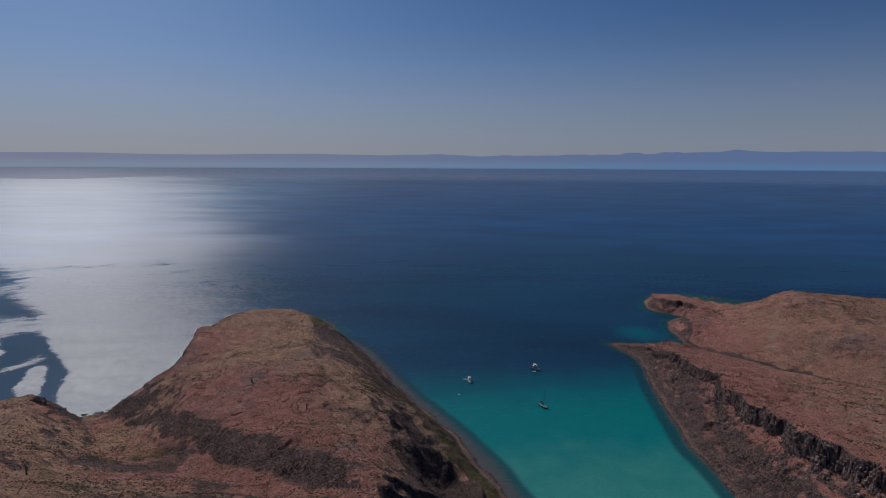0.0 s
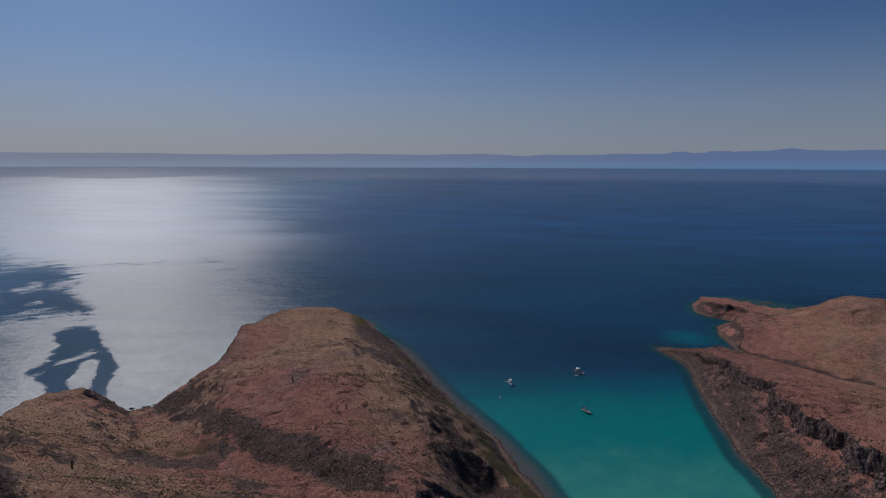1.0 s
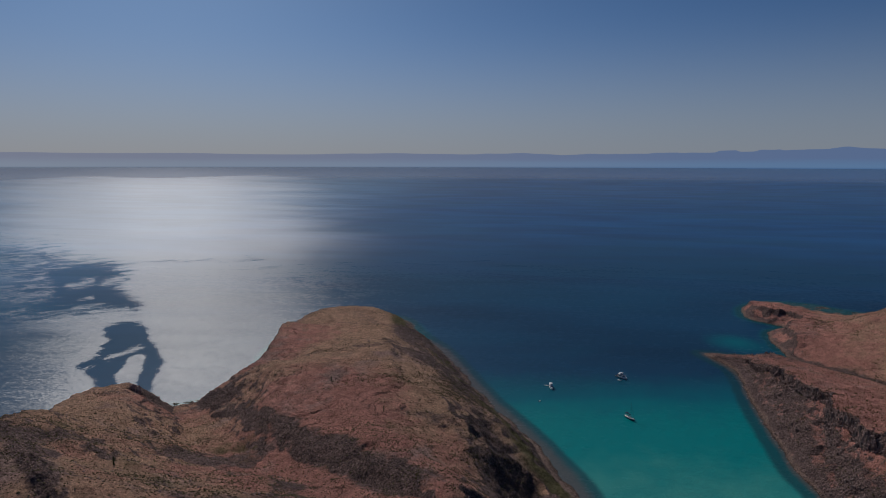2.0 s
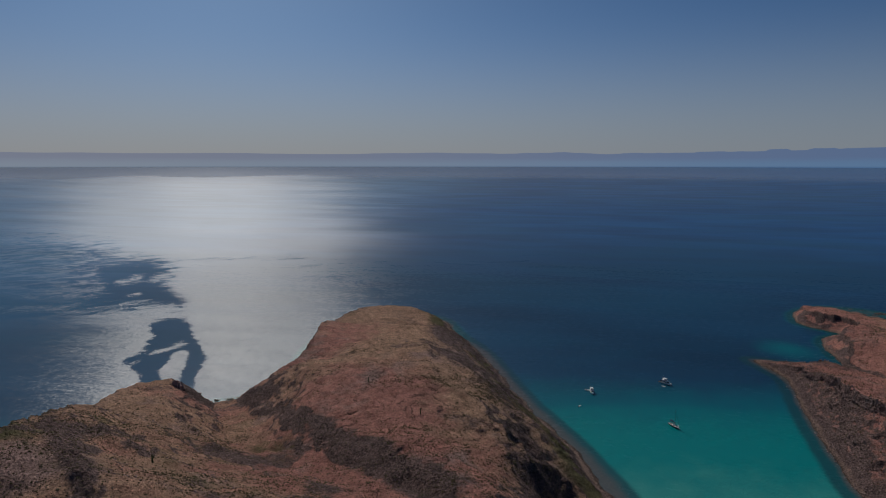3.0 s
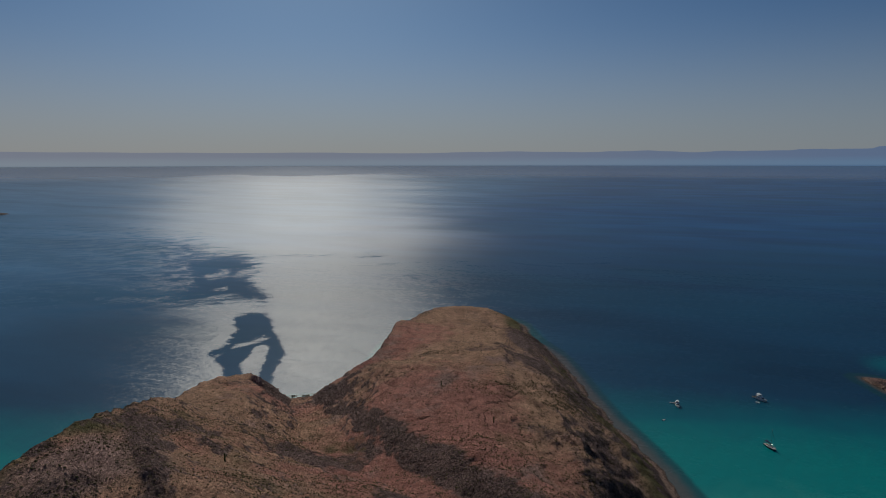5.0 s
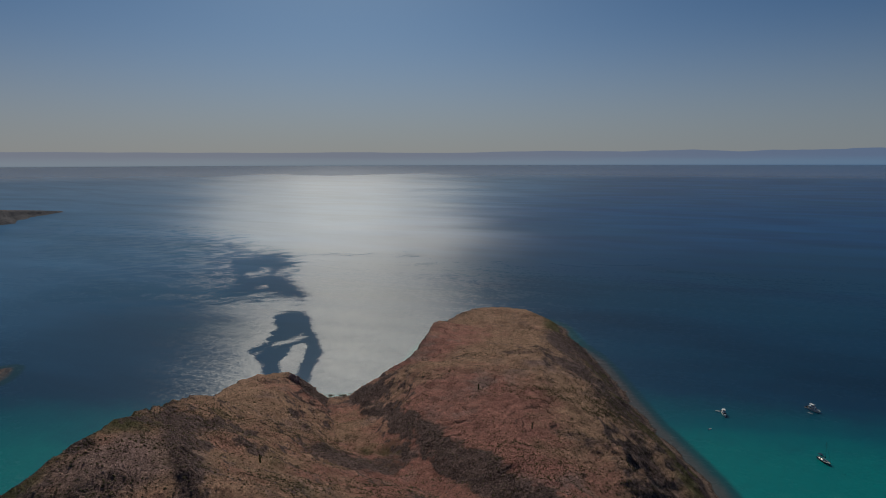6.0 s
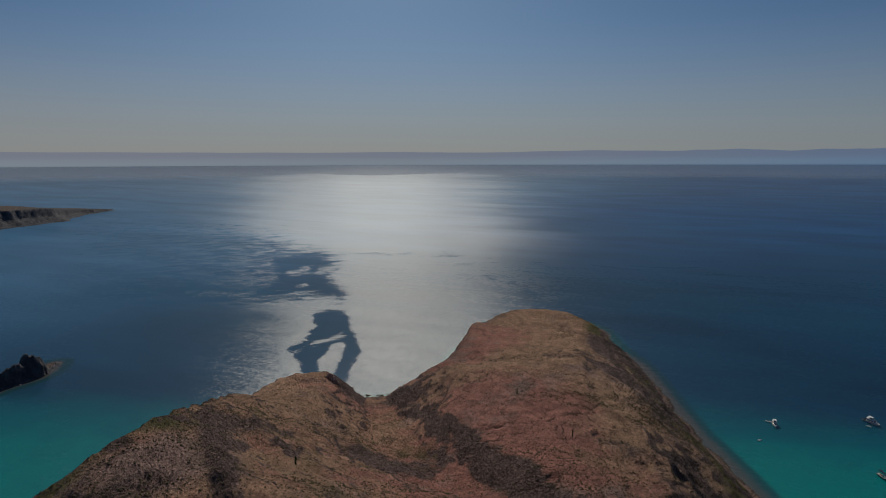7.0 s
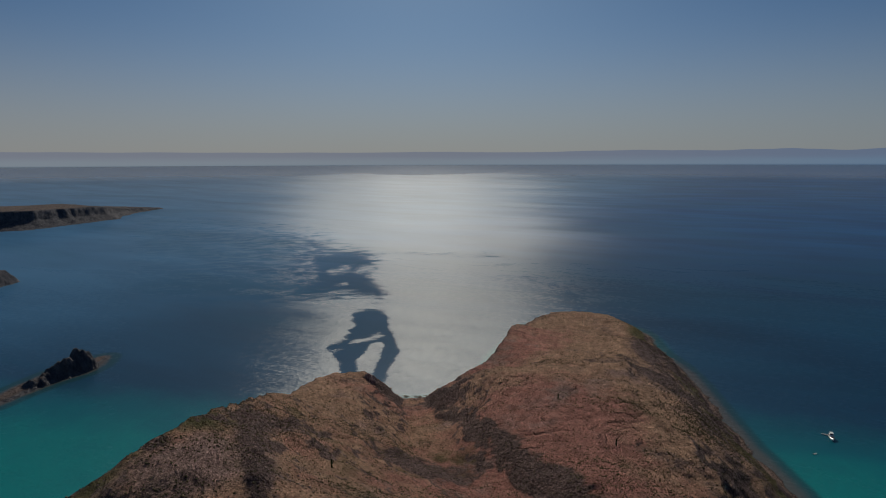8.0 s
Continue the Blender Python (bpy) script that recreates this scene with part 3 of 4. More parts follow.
def west_tint(x, y, z, d):
    red = np.exp(-((x + 92) / 42) ** 2 - ((y - 275) / 62) ** 2) * 1.1 + 0.8 * np.exp(-((x + 165) / 26) ** 2 - ((y - 420) / 80) ** 2)
    red = red + 0.8 * np.exp(-((x + 45) / 45) ** 2 - ((y - 205) / 40) ** 2) + 0.6 * np.exp(-((x + 195) / 30) ** 2 - ((y - 310) / 30) ** 2)
    front = (1 - smooth01(y - 0.9 * (x + 120), 245, 285)) * (1 - smooth01(x, -75, -45))
    tan = np.clip(0.62 - 0.6 * red - 0.10 * front + 0.35 * np.exp(-((x + 40) / 40) ** 2 - ((y - 350) / 70) ** 2), 0, 1)
    green = 1.0 * (1 - smooth01(d + 6 * fbm(x, y, 18, 3, 76), 25, 36)) * smooth01(x + 0.45 * (y - 350), -45, -5)
    green = green + 0.06 * np.exp(-((x + 45) / 20) ** 2 - ((y - 228) / 22) ** 2) + 0.62 * np.exp(-((x + 149) / 9) ** 2 - ((y - 126) / 30) ** 2) + 0.16 * (1 - smooth01(to_line(x, y, VALLEY, False)[0], 3, 14))
    v, along = to_line(x, y, VALLEY, False)
    north = smooth01((x + 206) * 0.71 + (y - 350) * 0.70, -4, 6)
    patch = fbm(x, y, 26, 4, 77)
    scree = 0.70 * north * smooth01(v + 10 * patch, 1, 5) * (1 - smooth01(v + 12 * patch, 18, 27)) * smooth01(along, 0.04, 0.12) * (1 - smooth01(along, 0.9, 1))
    scree = scree + 0.6 * np.exp(-((x + 75) / 22) ** 2 - ((y - 455) / 34) ** 2) + 0.45 * smooth01(fbm(x, y, 38, 4, 78), 0.16, 0.38)
    # dark rock colour that also deepens the shadow on the bay cliff
    scree = scree + 0.7 * np.exp(-((x - 1) / 15) ** 2 - ((y - 262) / 42) ** 2) * smooth01(d, 24, 32) + 0.5 * smooth01(d + 8 * patch, 22, 30) * (1 - smooth01(d + 8 * patch, 40, 52)) * smooth01(x + 0.45 * (y - 350), -75, -35) * smooth01(y, 200, 240)
    front = (1 - smooth01(y - 0.9 * (x + 120), 245, 285)) * (1 - smooth01(x, -75, -45)) * (1 - north)       # the nearer hill: rougher, with olive brush
    scree = scree + front * (0.05 + 0.25 * smooth01(fbm(x, y, 20, 4, 88), -0.05, 0.3))
    green = green + front * 0.30 * smooth01(fbm(x, y, 30, 4, 89), 0.0, 0.3)
    scree = scree + 0.60 * np.exp(-((to_line(x, y, RIB, False)[0] + 4 * patch) / 4.5) ** 2)
    pale = 0.8 * np.exp(-((x + 128) / 15) ** 2 - ((y - 131) / 22) ** 2)
    return [("tan", tan), ("green", green), ("scree", scree), ("pale", pale)]


def east_tint(x, y, z, d):
    tan = 0.05 + 0.35 * smooth01(x + 0.25 * (360 - y), 165, 235)
    scree = 0.48 * (1 - smooth01(d + 8 * fbm(x, y, 20, 3, 79), 17, 27)) * (1 - smooth01(x, 200, 215)) + 0.4 * smooth01(fbm(x, y, 38, 4, 80), 0.15, 0.4)
    g, _ = to_line(x, y, GULLY, False)
    scree = scree + 0.6 * (1 - smooth01(g + 5 * fbm(x, y, 12, 3, 81), 2, 7))
    return [("tan", tan), ("green", 0 * x), ("scree", scree)]


land("ground_west", west_height, -285, 85, -100, 620, 0.85, GROUND, west_tint, "dry red volcanic headland with scrub and steep rocky shores")
land("ground_east", east_height, 110, 520, 60, 745, 1.5, GROUND, east_tint, "dry brown headland with a columned cliff above the bay", (128, 212, 195, 515, 0.75))


# ---- the sea ----
def spread(lo, hi, cell, far):
    out = [lo]
    while out[-1] > -far:
        out.append(out[-1] - min(45, cell + 0.06 * (lo - out[-1])))
    out = out[::-1][:-1] + list(np.arange(lo, hi + 0.1, cell))
    edge = out[-1]
    while out[-1] < far:
        out.append(out[-1] + min(45, cell + 0.06 * (out[-1] - edge)))
    return np.array(out)


def fan(x, y):
    """Bearing and steepness from the headland's brow, in degrees: the far water counts as less."""
    return np.degrees(np.arctan2(-x, y)), np.degrees(np.arctan2(150, np.hypot(x, y)))


def sea():
    far = 4930.0
    x, y = np.meshgrid(spread(-730, 260, 3.5, far), spread(120, 900, 3.5, far))
    r = np.hypot(x, y)
    z = lift(x, y)
    dw, de = -shore_distance(x, y, WEST_COAST), -shore_distance(x, y, EAST_COAST)
    di = -shore_distance(x, y, ISLET_COAST)
    near = np.maximum(np.minimum(np.minimum(dw, de), di), 0)
    in_bay = smooth01(x, -90, -60) * (1 - smooth01(x, 150, 175)) * (1 - smooth01(y, 470, 560))
    in_cove = np.exp(-((x - 178) / 34) ** 2 - ((y - 540) / 40) ** 2)
    in_west = (1 - smooth01(x, -230, -200)) * (1 - smooth01(y, 340, 430))
    sandy = in_bay * smooth01(de - dw, -20, 20)
    wob = 14 * fbm(x, y, 70, 4, 41)
    bay_depth = np.interp(y + wob + 0.10 * (90 - x), (150, 235, 300, 350, 397, 430, 540), (0.6, 1.2, 3.2, 5.2, 8.5, 13, 30))
    west_depth = np.interp(y - 0.39 * (x + 386) + wob, (60, 190, 240, 290, 340), (4.0, 7.0, 10.5, 18, 30))
    reef = 40 * (1 - np.exp(-np.maximum(di - 2, 0) / 40))
    depth = 6 + 1.1 * near
    depth = depth * (1 - in_bay) + bay_depth * in_bay
    depth = np.minimum(depth, np.where(in_cove > 0.05, 24 - 14.5 * in_cove, 99))
    depth = np.minimum(depth * (1 - in_west) + west_depth * in_west, 40)
    shore = near + 3 * (1 - in_bay) * (x > -100) + 14 * (1 - smooth01(x, -170, -120)) * smooth01(y, 150, 200) * (di > 60)
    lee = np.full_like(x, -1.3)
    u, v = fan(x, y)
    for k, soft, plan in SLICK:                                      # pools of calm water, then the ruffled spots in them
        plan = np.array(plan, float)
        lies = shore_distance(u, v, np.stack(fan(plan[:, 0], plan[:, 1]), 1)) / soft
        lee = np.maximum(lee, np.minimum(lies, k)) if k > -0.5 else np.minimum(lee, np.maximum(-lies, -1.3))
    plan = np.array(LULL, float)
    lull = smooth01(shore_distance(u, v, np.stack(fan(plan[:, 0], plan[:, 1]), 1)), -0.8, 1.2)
    keep = np.maximum.reduce([r[a, b] for a in (slice(0, -1), slice(1, None)) for b in (slice(0, -1), slice(1, None))]) < far
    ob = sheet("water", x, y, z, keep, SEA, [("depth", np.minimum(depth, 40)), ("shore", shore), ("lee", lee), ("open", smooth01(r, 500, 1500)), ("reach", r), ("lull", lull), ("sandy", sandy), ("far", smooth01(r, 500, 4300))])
    return tagged(ob, "calm blue sea, turquoise over the sandy bay", "sea", kind="structure")


sea()


# ---- islands further off ----
def islet_height(x, y):
    d = shore_distance(x, y, ISLET_COAST) + 2.0 * fbm(x, y, 9, 4, 71)
    a = ((x + 447) * -0.35 + (y - 268) * 0.94)                       # along the islet
    spine = to_line(x, y, [(-441, 244), (-452, 292)], False)[0]
    fin = np.interp(a, (-30, -24, -16, -6, 4, 12, 17, 20, 23), (1, 2.5, 6, 7, 10, 12.5, 14.8, 12.0, 2)) - 1.35 * np.maximum(spine - 2.6, 0) + 5.5 * fbm(x, y, 5, 5, 72, 0.6)
    ledge = 0.5 * np.clip(d, 0, 3) + 0.5 * fbm(x, y, 4, 3, 73)
    return np.where(d > 0, np.maximum(ledge, fin), 0.2 * d), d


def far_height(x, y):
    d = shore_distance(x, y, FAR_COAST) + 20 * fbm(x, y, 110, 4, 81) + 6 * fbm(x, y, 22, 3, 82)
    base = np.interp(y, (600, 700, 985, 1060, 1150, 1280), (34, 41, 33, 21, 13, 2)) + 2.5 * fbm(x, y, 90, 4, 83)
    talus = 0.55 * np.maximum(d, 0)
    return np.where(d > 0, soft_min(base, talus + np.maximum(talus - 0.5 * base, 0) * 4, 2), 0.1 * d) + lift(x, y), d


def point_height(x, y):
    d = shore_distance(x, y, POINT_COAST) + 5 * fbm(x, y, 14, 4, 91)
    base = np.interp(-x, (812, 835, 860, 905), (6, 13, 17, 20)) + 7 * fbm(x, y, 16, 5, 92, 0.6)
    return np.where(d > 0, soft_min(base, 1.5 * np.maximum(d, 0), 1.5), 0.2 * d), d


def bare_tint(x, y, z, d):
    return [("tan", 0.3 + 0 * x), ("green", 0 * x), ("scree", 1.0 + 0 * x)]


land("ground_islet", islet_height, -475, -410, 195, 320, 0.8, FAR_ROCK, bare_tint, "jagged dark rock islet on a pale drowned ledge")
land("ground_far", far_height, -1810, -1420, 560, 1360, 5.0, FAR_ROCK, bare_tint, "low flat-topped far island with dark cliffs")
land("ground_point", point_height, -915, -800, 320, 450, 1.5, FAR_ROCK, bare_tint, "dark rocky point standing out of the sea")


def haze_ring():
    """An added glowing shell for the haze all round the horizon."""
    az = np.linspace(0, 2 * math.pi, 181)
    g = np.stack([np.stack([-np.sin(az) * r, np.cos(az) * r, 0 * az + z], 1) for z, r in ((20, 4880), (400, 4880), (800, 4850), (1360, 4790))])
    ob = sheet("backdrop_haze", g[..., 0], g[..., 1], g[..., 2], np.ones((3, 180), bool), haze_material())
    tagged(ob, "glowing shell painted as pale grey haze low over the sea", "haze", kind="structure")


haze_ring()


def far_mountains():
    n, r = 900, 4700.0
    az = np.radians(np.linspace(-62, 92, n))                         # to the left of +y
    deg = np.degrees(az)
    e = 0.74 + 0.14 * fbm(deg, 0 * deg, 14, 5, 101) + 0.07 * fbm(deg, 0 * deg, 3.2, 4, 105) * (1.6 - smooth01(deg, -8, 20))
    e += 0.10 * (1 - smooth01(deg, -12.5, -9.2)) + 0.10 * np.exp(-((deg + 24) / 9) ** 2) + 0.09 * np.exp(-((deg - 12) / 6) ** 2) - 0.10 * smooth01(deg, 38, 62)
    for at, half, up in ((-12.0, 1.2, 0.05), (-16.9, 0.8, 0.13), (-20.0, 0.9, 0.13), (-23.4, 2.6, 0.14), (-27.6, 3.0, 0.13), (-34.0, 4.0, 0.16), (-6.5, 1.5, 0.04), (2.0, 2.2, 0.05)):
        e += up * (1 - smooth01(np.abs(deg - at), half * 0.7, half * 1.25))
    top = 150 + r * np.tan(np.radians(e))
    rows = []
    for k, f in enumerate((0.0, 0.35, 0.7, 1.0)):
        rr = r - 14 * (1 - f)
        rows.append(np.stack([-np.sin(az) * rr, np.cos(az) * rr, 50 + (top - 50) * f], 1))
    g = np.array(rows)
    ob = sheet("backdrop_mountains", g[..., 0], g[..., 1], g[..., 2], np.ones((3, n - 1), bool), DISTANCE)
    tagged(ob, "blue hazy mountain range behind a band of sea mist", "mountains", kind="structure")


far_mountains()


# ---- scrub and stones ----
def solid():
    """An icosahedron: corners and triangles."""
    bm = bmesh.new()
    bmesh.ops.create_icosphere(bm, subdivisions=1, radius=1.0)
    v = np.array([q.co[:] for q in bm.verts])
    f = np.array([[q.index for q in p.verts] for p in bm.faces])
    bm.free()
    return v, f


LUMP = solid()
TUFT = (np.array([(1, 0, 0), (-0.5, 0.87, 0), (-0.5, -0.87, 0), (0.3, 0.5, 0.9), (-0.6, 0, 0.8), (0.3, -0.5, 1.0), (0, 0, -0.6)], float),
        np.array([(3, 4, 5), (0, 1, 3), (1, 4, 3), (1, 2, 4), (2, 5, 4), (2, 0, 5), (0, 3, 5), (0, 6, 1), (1, 6, 2), (2, 6, 0)]))


def scatter(name, x, y, z, size, flat, sink, mat, label, category, rng, rugged=0.35, form=None):
    """Many small lumps, each with a shape of its own, as one mesh."""
    ICO_V, ICO_F = form or LUMP
    n = len(x)
    turn = rng.uniform(0, 2 * math.pi, n)
    v = ICO_V[None] * (1 + rng.uniform(-rugged, rugged, (n, len(ICO_V), 1)))
    v = v * size[:, None, None] * np.stack([rng.uniform(0.75, 1.3, n), rng.uniform(0.75, 1.3, n), flat * rng.uniform(0.7, 1.3, n)], 1)[:, None]
    c, s = np.cos(turn)[:, None], np.sin(turn)[:, None]
    co = np.stack([v[..., 0] * c - v[..., 1] * s + x[:, None], v[..., 0] * s + v[..., 1] * c + y[:, None], v[..., 2] + (z + sink * size)[:, None]], -1)
    tri = (ICO_F[None] + (np.arange(n) * len(ICO_V))[:, None, None]).reshape(-1, 3)
    me = bpy.data.meshes.new(name)
    co = co.reshape(-1, 3)
    me.vertices.add(len(co)); me.vertices.foreach_set("co", co.ravel())
    me.loops.add(len(tri) * 3); me.loops.foreach_set("vertex_index", tri.ravel().astype(np.int32))
    me.polygons.add(len(tri)); me.polygons.foreach_set("loop_start", np.arange(0, len(tri) * 3, 3, dtype=np.int32))
    me.update(calc_edges=True)
    me.materials.append(mat)
    return tagged(new(name, me), label, category, kind="stuff")


def slope_of(heights, x, y):
    z, d = heights(x, y)
    zx, zy = heights(x + 1.0, y)[0], heights(x, y + 1.0)[0]
    return z, d, np.hypot(zx - z, zy - z)


def dress(heights, x0, x1, y0, y1, tries, seed, tint, side, ground_label):
    rng = np.random.default_rng(seed)
    x, y = rng.uniform(x0, x1, tries), rng.uniform(y0, y1, tries)
    z, d, g = slope_of(heights, x, y)
    t = dict(tint(x, y, z, d))
    patch, clump = fbm(x, y, 40, 4, seed + 5) + 0.5, fbm(x, y, 7, 2, seed + 9) + 0.5
    near = (x < 100) * (1 - smooth01(y - 0.9 * (x + 120), 250, 300))                 # thicker brush on the nearer hill
    want = (0.15 + 0.20 * (x > 100) + 0.42 * smooth01(t["tan"], 0.25, 0.9) + 0.6 * np.clip(t["green"], 0, 1) + 0.62 * near) * np.clip(patch * 1.4 - 0.1, 0.25, 1) * np.clip(clump * 1.6 - 0.2, 0.25, 1.2)
    ok = (d > 6) & (z > 2.0) & (g < 1.0) & (rng.uniform(0, 1, tries) < want)
    size = (0.20 + 0.45 * rng.beta(1.0, 6.0, tries)) * (1 + 0.15 * np.exp(-((x + 45) / 45) ** 2 - ((y - 290) / 90) ** 2) + 0.25 * (x > 120) - 0.15 * near)
    scatter("scrub_" + side, x[ok], y[ok], z[ok], size[ok], 0.65, 0.3, BUSH, "low dark dry scrub dotted over " + ground_label, "scrub", rng, 0.35, TUFT)
    stony = np.clip((g - 0.5) * 1.3, 0, 0.9) * np.clip(patch * 2 - 0.3, 0.15, 1) + 0.6 * ((d > -3) & (d < 7)) * np.clip(patch * 2 - 0.4, 0.1, 1) + 0.34 * np.clip(t["scree"], 0, 1)
    ok = (d > -3.0) & (z > -0.9) & (rng.uniform(0, 1, tries) < stony * 0.42)
    size = (0.20 + 1.0 * rng.beta(1.0, 7.0, tries)) * (1 - 0.40 * near)
    scatter("boulders_" + side, x[ok], y[ok], z[ok], size[ok], 0.8, 0.15, BOULDER, "dark broken basalt boulders on " + ground_label, "boulders", rng, 0.3)


dress(west_height, -262, 70, 80, 605, 330000, 7, west_tint, "west", "the red headland")
dress(east_height, 132, 440, 190, 720, 260000, 17, east_tint, "east", "the brown headland")


def columns():
    """Short basalt columns standing along the rim of the eastern cliff."""
    rng = np.random.default_rng(29)
    x, y = rng.uniform(136, 215, 60000), rng.uniform(195, 500, 60000)
    z, d, g = slope_of(east_height, x, y)
    ok = (g > 1.3) & (z > 7) & (d > 8)
    x, y, z = x[ok][:1600], y[ok][:1600], z[ok][:1600]
    n = len(x)
    a = np.linspace(0, 2 * math.pi, 6, endpoint=False)
    w, h = rng.uniform(0.28, 0.62, n), rng.uniform(1.0, 3.2, n)
    ring = np.stack([np.cos(a), np.sin(a)], 1)[None] * w[:, None, None] * rng.uniform(0.8, 1.2, (n, 6, 1))
    lean = rng.normal(0, 0.12, (n, 1, 2))
    foot = np.concatenate([ring * 1.1 + np.stack([x, y], 1)[:, None], np.repeat((z - 2.0)[:, None, None], 6, 1)], 2)
    head = np.concatenate([ring * 0.9 + np.stack([x, y], 1)[:, None] + lean * h[:, None, None], np.repeat((z + 0.35 * h)[:, None, None], 6, 1) + rng.uniform(-0.2, 0.2, (n, 6, 1))], 2)
    co = np.concatenate([foot, head], 1).reshape(-1, 3)
    faces = []
    for i in range(n):
        o = 12 * i
        faces += [(o + k, o + (k + 1) % 6, o + 6 + (k + 1) % 6, o + 6 + k) for k in range(6)] + [tuple(o + 6 + k for k in range(6))]
    me = bpy.data.meshes.new("cliff_columns")
    me.from_pydata(co.tolist(), [], faces)
    me.materials.append(BOULDER)
    tagged(new("cliff_columns", me), "broken brown basalt columns along the cliff edge", "rock columns", kind="stuff")


columns()


# ---- the outcrop and the shrubs by the cove ----
def part(name, bm, mat, parent, label=""):
    me = bpy.data.meshes.new(name)
    bm.to_mesh(me)
    bm.free()
    me.materials.append(mat)
    ob = new(name, me)
    ob.parent = parent
    return tagged(ob, label)


def on_ground(x, y):
    return float(west_height(np.array([[float(x)]]), np.array([[float(y)]]))[0][0, 0])


def rock_outcrop(x, y, pieces, seed):
    """A knob of broken rock at the end of the ridge."""
    rng = random.Random(seed)
    z = on_ground(x, y)
    b = tagged(new("rock_outcrop"), "jagged dark basalt knob on the end of the ridge", "rock")
    b.matrix_world = pose(x, y, z)
    for i in range(pieces):
        a, r = rng.uniform(0, 6.28), rng.uniform(0, 3.2)
        px, py, size = r * math.cos(a), r * math.sin(a), rng.uniform(1.1, 2.1)
        up, stretch = on_ground(x + px, y + py) - z + 0.45 * size, rng.uniform(1.1, 1.5)
        bm = bmesh.new()
        bmesh.ops.create_icosphere(bm, subdivisions=2, radius=size)
        for v in bm.verts:
            v.co *= 1 + 0.5 * noise.noise(v.co * 0.8 + Vector((i * 7.1, 0, seed)))
            v.co.z = v.co.z * stretch + up
            v.co.x, v.co.y = v.co.x * 0.8 + px, v.co.y * 0.8 + py
        part("rock", bm, BOULDER, b)
    return b


def shrub(x, y, tall, seed):
    """A low shrub: a few stems under a loose crown of leaf clumps."""
    rng = random.Random(seed)
    b = tagged(new("shrub"), "low dark green shrub on the cove's beach", "shrub", "shrubs on the cove's beach")
    b.matrix_world = pose(x, y, on_ground(x, y) - 0.1)
    stems, crown = bmesh.new(), bmesh.new()
    for i in range(5):
        a = rng.uniform(0, 6.28)
        tip = Vector((0.5 * tall * math.cos(a), 0.5 * tall * math.sin(a), 0.8 * tall))
        bmesh.ops.create_cone(stems, cap_ends=True, segments=5, radius1=0.09, radius2=0.03, depth=tip.length,
                              matrix=Matrix.Translation(tip / 2) @ tip.to_track_quat("Z", "Y").to_matrix().to_4x4())
        for k in range(26):
            c = tip + Vector((rng.gauss(0, 0.32), rng.gauss(0, 0.32), rng.gauss(-0.1, 0.22))) * tall
            u, w = Vector([rng.uniform(-1, 1) for q in range(3)]).normalized(), Vector([rng.uniform(-1, 1) for q in range(3)]).normalized()
            h = rng.uniform(0.12, 0.26)
            crown.faces.new([crown.verts.new(c + h * q) for q in (u + w, u - w, -u - w, w - u)])
    part("stems", stems, TEAK, b)
    part("crown", crown, BUSH, b, "loose dark green crown")
    return b


rock_outcrop(-214.5, 317.0, 9, 3)
for i in range(11):
    shrub(-214 + 1.5 * i + 0.8 * math.sin(5 * i), 352.5 + 0.9 * i + 1.2 * math.sin(3 * i), 1.2 + 0.35 * math.sin(2 * i + 1), i)


# ---- boats ----
def box(x0, x1, y0, y1, z0, z1, taper=0.0, rake=0.0, bevel=0.0):
    """A box along x, narrowed and raked towards its top."""
    bm = bmesh.new()
    lo = [bm.verts.new(q) for q in ((x0, y0, z0), (x1, y0, z0), (x1, y1, z0), (x0, y1, z0))]
    hi = [bm.verts.new(q) for q in ((x0 + rake * 0.3, y0 + taper, z1), (x1 - rake, y0 + taper, z1), (x1 - rake, y1 - taper, z1), (x0 + rake * 0.3, y1 - taper, z1))]
    bm.faces.new(lo[::-1]); bm.faces.new(hi)
    for i in range(4): bm.faces.new((lo[i], lo[(i + 1) % 4], hi[(i + 1) % 4], hi[i]))
    if bevel: bmesh.ops.bevel(bm, geom=bm.edges[:], offset=bevel, segments=2, affect="EDGES", profile=0.5)
    return bm


def tube(points, radius, sides=8, bm=None):
    bm = bm or bmesh.new()
    for a, b in zip(points[:-1], points[1:]):
        a, b = Vector(a), Vector(b)
        m = Matrix.Translation((a + b) / 2) @ (b - a).to_track_quat("Z", "Y").to_matrix().to_4x4()
        bmesh.ops.create_cone(bm, cap_ends=True, segments=sides, radius1=radius, radius2=radius, depth=(b - a).length, matrix=m)
    return bm


